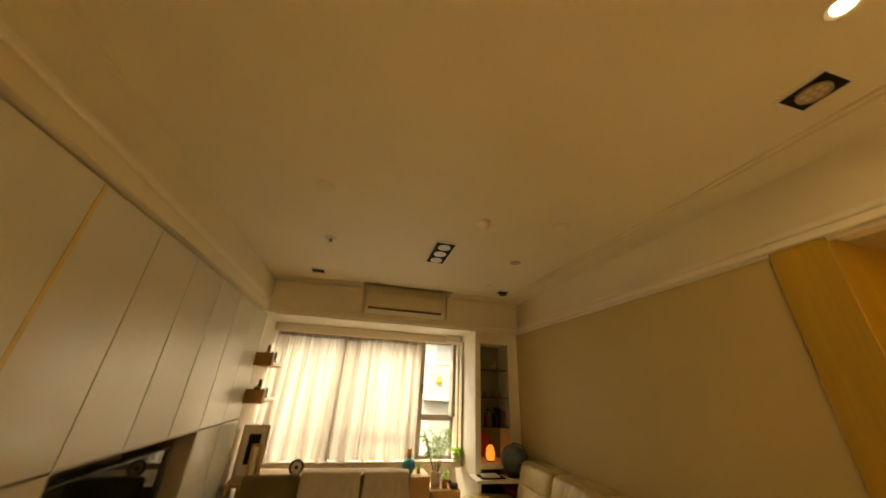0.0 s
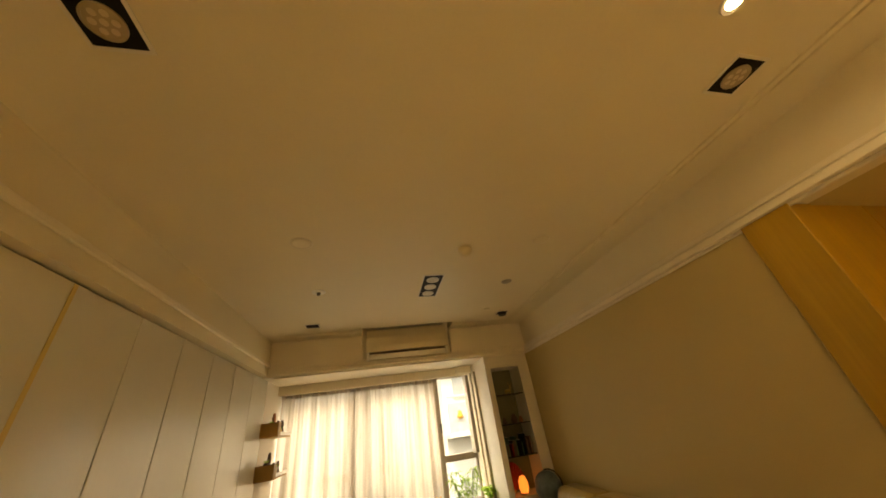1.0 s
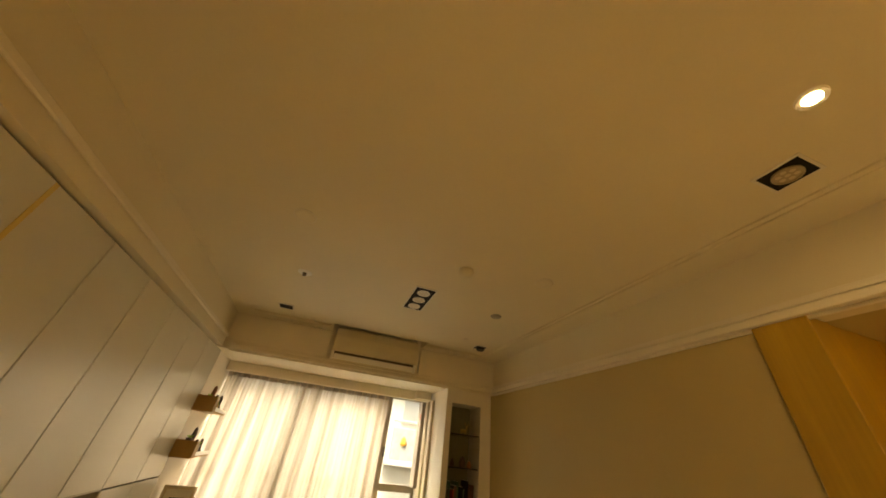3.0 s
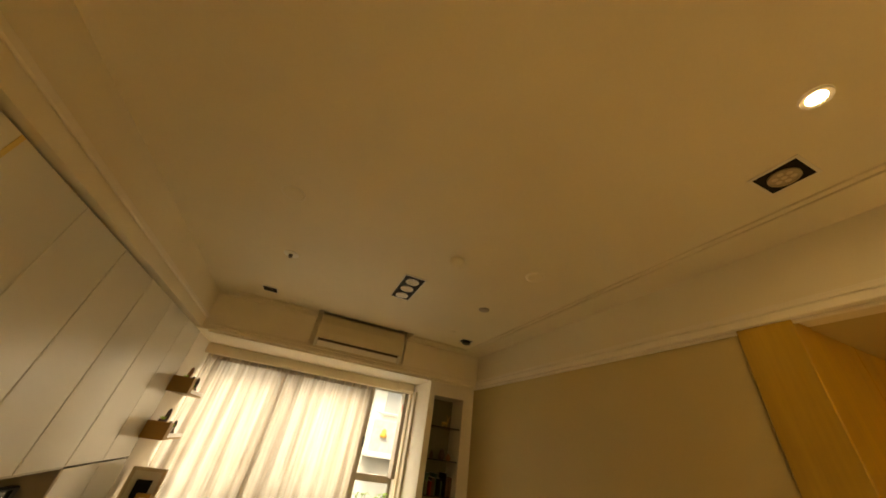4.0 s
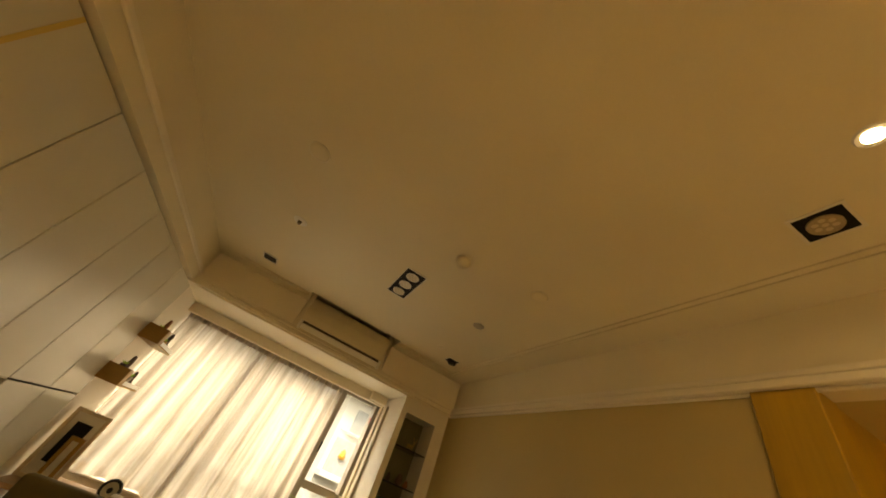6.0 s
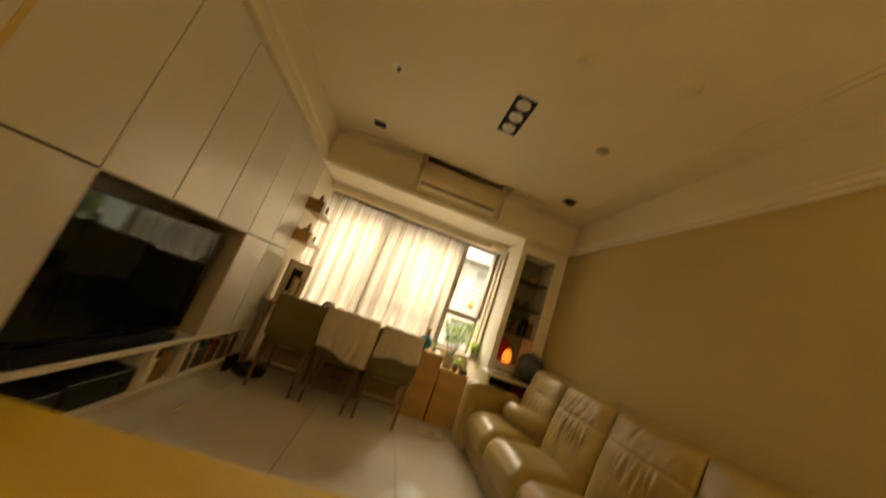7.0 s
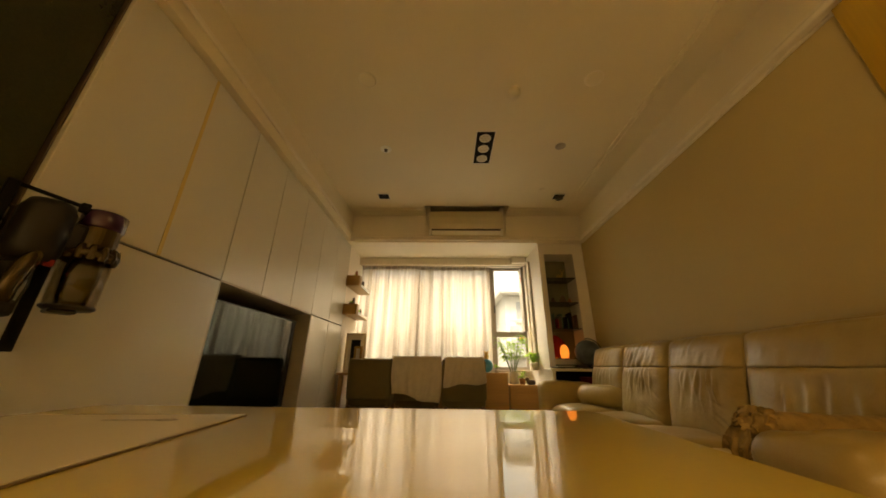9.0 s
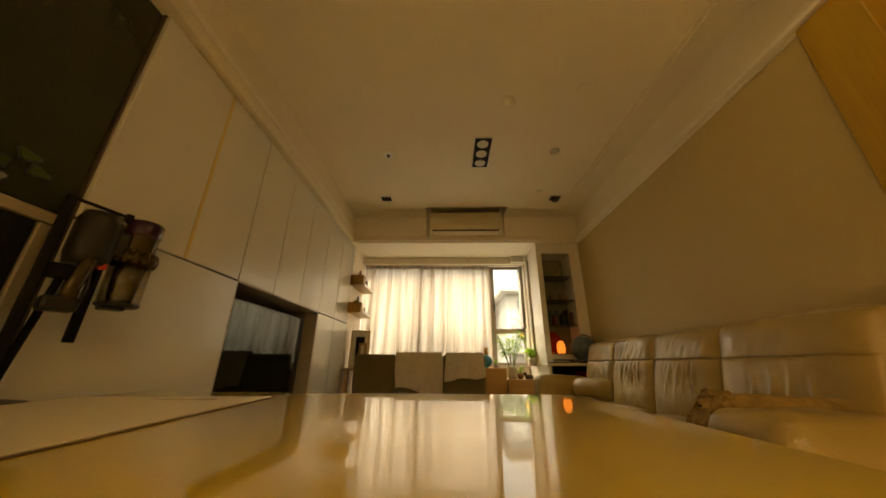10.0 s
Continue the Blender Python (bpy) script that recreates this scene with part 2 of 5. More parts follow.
def part(name, bm, mat, parent=None, label="", smooth=False):
    ob = new(name, mesh_of(bm, name, mat, smooth))
    ob.parent = parent
    if label:
        tagged(ob, label)
    return ob


def thing(name, label, category, group="", kind="", at=(0, 0, 0)):
    e = new(name)
    e.empty_display_size = 0.05
    e.location = at
    return tagged(e, label, category, group, kind)


def add_box(bm, x0, y0, z0, x1, y1, z1):
    v = [bm.verts.new((x, y, z)) for x in (x0, x1) for y in (y0, y1) for z in (z0, z1)]
    for f in ((0, 1, 3, 2), (4, 6, 7, 5), (0, 4, 5, 1), (2, 3, 7, 6), (0, 2, 6, 4), (1, 5, 7, 3)):
        bm.faces.new([v[i] for i in f])
    return v


def box(x0, y0, z0, x1, y1, z1, bevel=0.0, seg=1):
    bm = bmesh.new()
    add_box(bm, x0, y0, z0, x1, y1, z1)
    if bevel:
        bmesh.ops.bevel(bm, geom=list(bm.edges), offset=bevel, segments=seg, affect="EDGES", profile=0.5)
    return bm


def lathe(profile, seg=32, at=(0, 0, 0), m=None):
    """A turned form from (radius, height) pairs."""
    bm = bmesh.new()
    rings = []
    for r, h in profile:
        if r < 1e-6:
            rings.append([bm.verts.new((0, 0, h))])
        else:
            rings.append([bm.verts.new((r * math.cos(2 * math.pi * i / seg), r * math.sin(2 * math.pi * i / seg), h)) for i in range(seg)])
    for a, b in zip(rings, rings[1:]):
        for i in range(seg):
            j = (i + 1) % seg
            if len(a) == 1 and len(b) == 1:
                continue
            if len(a) == 1:
                bm.faces.new((a[0], b[i], b[j]))
            elif len(b) == 1:
                bm.faces.new((a[i], a[j], b[0]))
            else:
                bm.faces.new((a[i], a[j], b[j], b[i]))
    if m is not None:
        bmesh.ops.transform(bm, matrix=m, verts=bm.verts)
    bmesh.ops.translate(bm, vec=at, verts=bm.verts)
    return bm


def tube(points, radius, seg=10, taper=1.0):
    """A round bar along a chain of points."""
    bm = bmesh.new()
    pts = [Vector(p) for p in points]
    rings = []
    for i, p in enumerate(pts):
        d = (pts[min(i + 1, len(pts) - 1)] - pts[max(i - 1, 0)]).normalized()
        u = d.orthogonal().normalized()
        w = d.cross(u)
        r = radius * (1 + (taper - 1) * i / max(1, len(pts) - 1))
        rings.append([bm.verts.new(p + r * (math.cos(2 * math.pi * k / seg) * u + math.sin(2 * math.pi * k / seg) * w)) for k in range(seg)])
    for a, b in zip(rings, rings[1:]):
        for k in range(seg):
            bm.faces.new((a[k], a[(k + 1) % seg], b[(k + 1) % seg], b[k]))
    bm.faces.new(rings[0][::-1])
    bm.faces.new(rings[-1])
    return bm


def cushion(lo, hi, r=0.06, n=16, shape=None):
    """A padded block with rounded edges; shape(p, q) may move a point p, q being its place from -1 to 1."""
    bm = bmesh.new()
    lo, hi = Vector(lo), Vector(hi)
    h, c = (hi - lo) / 2, (hi + lo) / 2
    grid = {}

    def vert(key):
        if key not in grid:
            q = Vector([2 * k / n - 1 for k in key])
            p = Vector([math.sin(a * math.pi / 2) * 0.35 * b + a * 0.65 * b for a, b in zip(q, h)])
            inner = Vector([max(-(b - r), min(b - r, a)) for a, b in zip(p, h)])
            d = p - inner
            if d.length > 1e-9:
                p = inner + d.normalized() * r
            if shape:
                p = shape(p, q)
            grid[key] = bm.verts.new(p + c)
        return grid[key]

    for ax in range(3):
        for side in (0, n):
            for i in range(n):
                for j in range(n):
                    k = []
                    for a, b in ((i, j), (i + 1, j), (i + 1, j + 1), (i, j + 1)):
                        key = [a, b]
                        key.insert(ax, side)
                        k.append(vert(tuple(key)))
                    bm.faces.new(k)
    return bm


def structure(name, bm, mat, label, category, smooth=False):
    return tagged(part(name, bm, mat, None, "", smooth), label, category, kind="structure")


# ---- the room ----
XR, YB, YW, ZC, ZT = 3.23, -4.0, 5.75, 2.82, 2.43
bm = bmesh.new()
add_box(bm, -0.6, YB - 0.1, -0.12, 4.7, 6.0, -0.012)
floor = structure("floor", bm, GROUT, "polished beige porcelain tile floor with thin dark joints", "floor")

# the ceiling leaves a slot in front of the air conditioner
bm = bmesh.new()
for x0, y0, x1, y1 in ((-0.2, YB, XR + 0.14, 4.44), (-0.2, 4.44, 1.08, 4.74), (2.2, 4.44, XR + 0.14, 4.74)):
    add_box(bm, x0, y0, ZC, x1, y1, ZC + 0.06)
add_box(bm, 1.06, 4.42, 3.0, 2.22, 5.1, 3.04)
add_box(bm, 1.06, 4.42, ZC + 0.06, 2.22, 4.44, 3.0)
add_box(bm, 1.06, 4.44, ZC + 0.06, 1.08, 5.1, 3.0)
add_box(bm, 2.2, 4.44, ZC + 0.06, 2.22, 5.1, 3.0)
structure("ceiling", bm, CEILING, "cream painted flat ceiling with a slot above the air conditioner", "ceiling")

bm = bmesh.new()
for x in (2.945, 2.99):
    add_box(bm, x, YB, ZC - 0.010, x + 0.016, 4.56, ZC)
for y in (4.50, 4.545):
    add_box(bm, 0.24, y, ZC - 0.012, 1.06, y + 0.016, ZC)
    add_box(bm, 2.22, y, ZC - 0.012, 2.945, y + 0.016, ZC)
structure("ceiling_bead", bm, CEILING, "thin double bead moulding on the ceiling", "moulding")

# the beam over the window, with the recess of the air conditioner
bm = bmesh.new()
add_box(bm, -0.2, 4.74, ZT, 1.08, YW + 0.2, ZC + 0.06)
add_box(bm, 2.2, 4.74, ZT, XR + 0.14, YW + 0.2, ZC + 0.06)
add_box(bm, 1.08, 4.74, ZT, 2.2, YW + 0.2, 2.50)
add_box(bm, 1.08, 5.06, 2.50, 2.2, YW + 0.2, 3.0)
add_box(bm, 1.08, 4.79, 2.50, 1.135, 5.06, 2.999)
add_box(bm, 2.145, 4.79, 2.50, 2.2, 5.06, 2.999)
structure("beam", bm, TRIM, "cream ceiling beam across the window wall", "beam")


def moulding(name, x0, y0, x1, y1, nx, ny, label):
    """A stepped strip below the ceiling; nx, ny point into the room."""
    bm = bmesh.new()
    for d, z0, z1 in ((0.018, ZT - 0.022, ZT - 0.004), (0.052, ZT - 0.004, ZT + 0.032), (0.034, ZT + 0.032, ZT + 0.044), (0.040, ZT + 0.044, ZT + 0.066), (0.018, ZT + 0.066, ZT + 0.085)):
        a, b = sorted((x0, x1 if nx == 0 else x0 + nx * d))
        c, e = sorted((y0, y1 if ny == 0 else y0 + ny * d))
        add_box(bm, a, c, z0, b, e, z1)
    bmesh.ops.bevel(bm, geom=list(bm.edges), offset=0.004, segments=1, affect="EDGES")
    structure(name, bm, TRIM, label, "moulding")


moulding("crown_moulding_1", XR, YB, XR, 4.70, -1, 0, "stepped cream crown moulding along the beige wall")
moulding("crown_moulding_2", 0.12, 4.74, XR, 4.74, 0, -1, "stepped cream moulding along the beam")

# right wall with beige paint, white above the moulding; it ends at the hall opening
structure("wall_right", box(XR, 1.78, 0, XR + 0.12, YW + 0.2, ZT), BEIGE, "matt beige painted wall behind the sofa", "wall")
structure("wall_right_top", box(XR + 0.002, YB, ZT, XR + 0.14, 4.739, ZC - 0.0005), CEILING, "cream band above the crown moulding", "wall")
structure("wall_back", box(-0.6, YB - 0.12, 0, 4.7, YB, ZC + 0.1), WHITE_WALL, "plain cream wall at the back of the room", "wall")
structure("hall_wall", box(4.55, YB, 0, 4.67, 1.6, ZT), BEIGE, "beige wall of the side hall", "wall")
structure("hall_ceiling", box(XR + 0.14, YB, ZT, 4.67, 1.9, ZT + 0.08), BEIGE, "low brown-beige ceiling of the side hall", "ceiling")
structure("wall_left", box(-0.62, YB, 0, -0.5, YW + 0.2, ZC + 0.05), WHITE_WALL, "cream wall behind the cabinets", "wall")
structure("wall_left_end", box(-0.5, 4.95, 0, 0.0, YW + 0.2, ZT), WHITE_WALL, "cream wall between cabinets and window", "wall")
structure("cabinet_soffit", box(-0.5, YB, ZT + 0.018, 0.045, 4.74, ZC), CEILING, "cream soffit above the wall cabinets", "soffit")
bm = box(0.045, YB, ZT + 0.105, 0.066, 4.74, ZT + 0.145, 0.006)
structure("soffit_bead", bm, TRIM, "cream bead along the soffit", "moulding")

# wooden pier at the hall opening
pier = thing("wooden_pier", "honey oak panelled pier beside the hall opening", "pier", kind="structure")
part("face_panel", box(XR - 0.025, 1.565, 0, XR + 0.14, 1.795, ZT - 0.004, 0.004), OAK, pier)
for i in range(3):
    x = XR + 0.142 + i * 0.40
    part("side_panel", box(x, 1.575, 0, x + 0.396, 1.62, ZT - 0.004, 0.003), OAK, pier)

# window wall
for name, b in (("wall_window_low", (-0.1, YW, 0, 2.72, YW + 0.2, 0.78)), ("wall_window_top", (-0.1, YW, 2.38, 2.72, YW + 0.2, ZT)),
                ("wall_window_left", (-0.1, YW, 0.78, 0.06, YW + 0.2, 2.38))):
    structure(name, box(*b), WHITE_WALL, "cream wall round the wide window", "wall")
structure("window_sill", box(0.06, YW - 0.10, 0.76, 2.72, YW + 0.2, 0.784, 0.005), CERAMIC, "pale stone window sill", "sill")


def window_unit(name, x0, x1, zs, label):
    w = thing(name, label, "window", kind="structure")
    y0, y1 = YW + 0.06, YW + 0.12
    t = 0.06
    part("window_frame", box(x0, y0, zs[0], x0 + t, y1, zs[-1], 0.004), GREY_METAL, w)
    part("window_frame", box(x1 - t, y0, zs[0], x1, y1, zs[-1], 0.004), GREY_METAL, w)
    for z in zs:
        part("window_rail", box(x0 + t, y0 + 0.004, max(zs[0], z - 0.04), x1 - t, y1 - 0.004, min(zs[-1], z + 0.04), 0.003), GREY_METAL, w)
    for a, b in zip(zs, zs[1:]):
        p = part("pane", box(x0 + t, y0 + 0.025, a + 0.02, x1 - t, y0 + 0.031, b - 0.02), GLASS, w)
        p.visible_shadow = False
    return w


window_unit("window_1", 0.06, 1.08, (0.784, 1.30, 2.38), "wide grey aluminium window behind the linen curtain")
window_unit("window_2", 1.08, 2.10, (0.784, 1.30, 2.38), "wide grey aluminium window behind the linen curtain")
w3 = window_unit("window_3", 2.10, 2.66, (0.784, 1.30, 2.38), "narrow grey aluminium casement window left uncovered")
part("sash_edge", box(2.565, YW - 0.12, 1.33, 2.628, YW + 0.06, 2.34, 0.005), GREY_METAL, w3, "brown-grey sash edge")
part("red_tab", box(2.561, YW - 0.10, 2.10, 2.5645, YW - 0.07, 2.18), RED, w3)
for y in (5.28, 5.47):
    part("jamb_strip", box(2.598, y, 0.79, 2.6285, y + 0.11, 2.325, 0.004), FRAME_CREAM, w3, "brown-grey jamb profile")
part("window_handle", box(2.135, YW + 0.02, 1.62, 2.155, YW + 0.06, 1.74, 0.004), BLACK, w3)

# neighbouring house and street beyond the window
structure("ground", box(-60, 6.5, -7.2, 60, 90, -7.0), GROUND, "grey street ground far below the window", "ground")
house = thing("neighbour_house", "pale rendered house across the street with balcony", "house", at=(0, 0, 0))
part("wall", box(4.0, 15.0, -7.0, 12.0, 20.0, 3.9), FACADE, house)
part("eave", box(3.7, 14.5, 3.9, 12.4, 20.4, 4.12, 0.05), FACADE, house)
bm = bmesh.new()
low = [bm.verts.new(c) for c in ((3.75, 14.55, 4.121), (12.3, 14.55, 4.121), (12.3, 20.3, 4.121), (3.75, 20.3, 4.121))]
high = [bm.verts.new(c) for c in ((5.6, 17.2, 5.5), (10.5, 17.2, 5.5))]
for f in ((low[0], low[1], high[1], high[0]), (low[1], low[2], high[1]), (low[2], low[3], high[0], high[1]), (low[3], low[0], high[0]), (low[3], low[2], low[1], low[0])):
    bm.faces.new(f)
part("roof", bm, ROOF_GREY, house)
part("balcony_floor", box(3.95, 14.0, 1.25, 7.0, 14.999, 1.42, 0.02), FACADE, house)
part("parapet", box(4.0, 14.02, 1.421, 5.35, 14.10, 2.42), ROOF_GREY, house, "grey balcony parapet")
part("parapet", box(5.352, 14.02, 1.421, 6.9, 14.10, 2.42), FACADE, house)
part("balcony_rail", box(3.98, 14.02, 2.66, 6.9, 14.10, 2.71, 0.01), FACADE, house)
for i in range(24):
    x = 4.0 + i * 0.12
    part("baluster", tube([(x, 14.06, 2.421), (x + 0.05, 14.06, 2.54), (x, 14.06, 2.659)], 0.014, 6), FACADE, house)
part("emblem", lathe([(0, 0), (0.09, 0.02), (0.13, 0.10), (0.07, 0.17), (0.09, 0.23), (0, 0.32)], 14, (4.42, 14.0, 1.86)), YELLOW, house, "yellow plaque on the parapet", True)
for x in (4.5, 6.2, 8.4):
    w = part("window", box(x, 14.96, 2.75, x + 1.1, 14.999, 3.6), FACADE_DARK, house)
    part("sill", box(x - 0.06, 14.88, 2.69, x + 1.16, 14.9995, 2.749), FACADE, w)
for z in (-1.2, 1.0):
    part("string_course", box(3.98, 14.93, z, 12.02, 14.9995, z + 0.1), FACADE, house)
far_house = thing("far_house", "tall pale house further along the street", "house")
part("wall", box(-8.0, 17.0, -7.0, 3.0, 24.0, 4.6), FACADE, far_house)
part("roof", box(-8.4, 16.6, 4.6, 3.4, 24.4, 4.9), ROOF_GREY, far_house)
for x in (-6.5, -4.2, -1.9, 0.6):
    part("window", box(x, 16.96, 0.8, x + 1.2, 17.02, 2.6), FACADE_DARK, far_house)

# valance, bracket block and curtain
structure("valance", box(0.0, 5.44, 2.315, 2.60, 5.50, ZT - 0.002, 0.006), TRIM, "cream curtain valance board under the beam", "valance")
structure("valance_block", box(2.38, 5.36, 2.33, 2.60, 5.438, ZT - 0.002, 0.006), TRIM, "cream end block of the valance", "valance")


def curtain(name, x0, x1, z0, z1, y, folds, seed, label):
    rnd = random.Random(seed)
    bm = bmesh.new()
    nx, nz = 260, 26
    ph = [rnd.uniform(0, 6.28) for _ in range(4)]
    rows = []
    for j in range(nz + 1):
        v = j / nz
        row = []
        for i in range(nx + 1):
            u = i / nx
            soft = 0.35 + 0.65 * v
            s = u * folds * 2 * math.pi
            d = 0.034 * math.sin(s + ph[0] + 0.9 * math.sin(s * 0.31 + ph[1]) + 0.5 * v) + 0.012 * math.sin(s * 1.7 + ph[2] + 1.5 * v) + 0.012 * (1 - v) ** 3 * math.sin(s * 4)
            sway = 0.016 * v * math.sin(s * 0.23 + ph[3])
            hem = 0.012 * math.sin(s * 0.5) * v
            row.append(bm.verts.new((x0 + (x1 - x0) * u + sway, y + d * soft, z1 + (z0 - z1) * v + hem)))
        rows.append(row)
    for a, b in zip(rows, rows[1:]):
        for i in range(nx):
            bm.faces.new((a[i], a[i + 1], b[i + 1], b[i]))
    c = thing(name, label, "curtain")
    part("cloth", bm, CURTAIN, c, "", True)
    for k in range(int((x1 - x0) / 0.105)):
        hx = x0 + 0.05 + k * 0.105
        part("heading_tab", box(hx - 0.008, y - 0.046, z1 - 0.04, hx + 0.008, y - 0.0065, z1 + 0.008, 0.003), FRAME_CREAM, c)
    part("heading_tape", box(x0, y - 0.006, z1 - 0.05, x1, y + 0.006, z1 + 0.005), CURTAIN, c)
    return c


curtain("curtain", 0.02, 0.96, 0.80, 2.325, 5.56, 6, 3, "drawn cream linen curtain glowing with daylight")
curtain("curtain", 0.90, 2.06, 0.80, 2.325, 5.60, 8, 8, "drawn cream linen curtain with soft vertical folds")
part_rod = tube([(0.0, 5.58, 2.345), (2.6, 5.58, 2.345)], 0.012)
tagged(part("curtain_rod", part_rod, GREY_METAL), "thin grey curtain track under the valance", "curtain rod")

# niche pier between window and beige wall
niche = thing("niche_wall", "white pier with a tall recessed display niche", "wall", kind="structure")
NX0, NX1, NZ0, NZ1, NY = 2.70, 3.09, 0.92, 2.27, 4.80
part("pier_side", box(2.63, NY, 0, NX0, YW + 0.2, ZT - 0.002), WHITE_WALL, niche)
part("pier_side", box(NX1, NY, 0, XR, YW + 0.2, ZT - 0.002), WHITE_WALL, niche)
part("pier_head", box(NX0, NY, NZ1, NX1, YW, ZT - 0.002), WHITE_WALL, niche)
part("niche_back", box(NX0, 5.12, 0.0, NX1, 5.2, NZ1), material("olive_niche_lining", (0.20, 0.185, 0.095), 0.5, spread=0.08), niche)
part("niche_floor", box(NX0, NY, 0.86, NX1, 5.12, NZ0), WHITE_WALL, niche)
for z in (1.29, 1.62, 1.95):
    part("glass_shelf", box(NX0, NY + 0.03, z - 0.012, NX1, 5.12, z), material("smoked_shelf", (0.05, 0.05, 0.045), 0.15), niche)
ledge = thing("side_ledge", "white ledge with an open cubby below the niche", "shelf")
part("board", box(2.55, 4.52, 0.785, XR - 0.003, NY - 0.003, 0.815, 0.005), WHITE_PLASTIC, ledge)
part("side", box(2.58, 4.56, 0.0, 2.61, NY - 0.003, 0.783), WHITE_PLASTIC, ledge)
part("side", box(3.18, 4.56, 0.0, 3.21, NY - 0.003, 0.783), WHITE_PLASTIC, ledge)
part("cubby_shelf", box(2.612, 4.57, 0.55, 3.178, NY - 0.003, 0.575), WHITE_PLASTIC, ledge)
part("back", box(2.612, NY - 0.02, 0.0, 3.178, NY - 0.004, 0.783), BLACK_MATT, ledge)

# ---- wall cabinets ----
JOINTS = [1.67, 2.175, 2.622, 3.06, 3.51, 3.97, 4.46, 4.95]
MZ = 1.305
SHELF = 0.405
group = "wall cabinets"
for i, (a, b) in enumerate(zip(JOINTS, JOINTS[1:])):
    c = thing("wall_cabinet", "tall white lacquered upper wall cabinet with flat door", "cabinet", group)
    part("body", box(-0.46, a + 0.001, MZ + 0.006, -0.024, b - 0.001, ZT + 0.016), DARK_GAP, c)
    part("door", box(-0.022, a + 0.004, MZ + 0.006, 0.0, b - 0.004, ZT + 0.004, 0.002), LACQUER, c)
strip = part("oak_strip", box(-0.020, 2.165, MZ + 0.008, 0.0025, 2.185, ZT), GOLD_EDGE)
tagged(strip, "honey oak edge strip between two cabinet doors", "trim", kind="structure")

base = thing("base_cabinet", "large white lacquered lower cabinet panel beside the television", "cabinet", group)
part("body", box(-0.46, 1.671, SHELF, -0.024, 2.620, MZ), DARK_GAP, base)
part("door", box(-0.022, 1.674, SHELF + 0.002, 0.0, 2.620, MZ - 0.004, 0.002), LACQUER, base)
for a, b in ((3.972, 4.46), (4.46, 4.95)):
    c = thing("base_cabinet", "white lacquered lower cabinet with flat door", "cabinet", group)
    part("body", box(-0.46, a + 0.001, SHELF, -0.024, b - 0.001, MZ), DARK_GAP, c)
    part("door", box(-0.022, a + 0.003, SHELF + 0.002, 0.0, b - 0.003, MZ - 0.004, 0.002), LACQUER, c)

recess = thing("television_recess", "grey lined recess between white cabinets", "recess")
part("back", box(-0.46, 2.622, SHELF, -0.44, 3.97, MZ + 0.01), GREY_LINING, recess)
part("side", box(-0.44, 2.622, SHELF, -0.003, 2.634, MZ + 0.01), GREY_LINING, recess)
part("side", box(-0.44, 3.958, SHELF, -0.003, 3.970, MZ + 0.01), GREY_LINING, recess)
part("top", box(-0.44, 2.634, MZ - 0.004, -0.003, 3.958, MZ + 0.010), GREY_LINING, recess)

low = thing("media_bench", "long low white media bench with open bays", "cabinet")
part("top_board", box(-0.46, 1.67, SHELF - 0.035, 0.0, 4.95, SHELF - 0.001, 0.003), WHITE_PLASTIC, low)
part("plinth", box(-0.46, 1.67, 0.0, -0.03, 4.95, 0.06), WHITE_PLASTIC, low)
part("bottom_board", box(-0.46, 1.67, 0.06, -0.004, 4.95, 0.085, 0.002), WHITE_PLASTIC, low)
for y in (1.69, 2.58, 3.60, 3.96, 4.92):
    part("divider", box(-0.45, y, 0.085, -0.006, y + 0.022, SHELF - 0.036), WHITE_PLASTIC, low)
part("back", box(-0.47, 1.67, 0.085, -0.45, 4.95, SHELF - 0.036), DARK_GAP, low)

# television, soundbar and devices
tv = thing("television", "large black flat television with glossy screen", "television")
part("housing", box(-0.14, 2.682, 0.472, -0.0935, 3.875, 1.222, 0.006), BLACK, tv)
part("screen", box(-0.0934, 2.695, 0.490, -0.0905, 3.815, 1.210), SCREEN, tv)
for y in (2.95, 3.55):
    part("foot", box(-0.22, y, SHELF, -0.095, y + 0.05, 0.478, 0.004), BLACK, tv)
bar = thing("soundbar", "long black soundbar under the television", "soundbar")
part("body", box(-0.085, 2.75, SHELF, -0.012, 3.72, 0.468, 0.012, 2), BLACK_MATT, bar)
part("end_cap", box(-0.082, 2.74, SHELF + 0.004, -0.015, 2.749, 0.464), BLACK, bar)
part("end_cap", box(-0.082, 3.721, SHELF + 0.004, -0.015, 3.73, 0.464), BLACK, bar)
for y0, y1, z1, nm, lab in ((2.68, 3.10, 0.22, "disc_player", "black disc player in the media bench"), (3.12, 3.56, 0.24, "amplifier", "black amplifier in the media bench")):
    d = thing(nm, lab, "player")
    part("case", box(-0.40, y0, 0.085, -0.04, y1, z1, 0.004), BLACK, d)
    part("front_plate", box(-0.0395, y0 + 0.005, 0.09, -0.034, y1 - 0.005, z1 - 0.005), SCREEN, d)
    part("knob", lathe([(0, 0), (0.016, 0), (0.016, 0.014), (0, 0.016)], 16, (-0.034, y1 - 0.06, 0.15), Matrix.Rotation(radians(90), 4, "Y")), NICKEL, d)
rnd = random.Random(5)
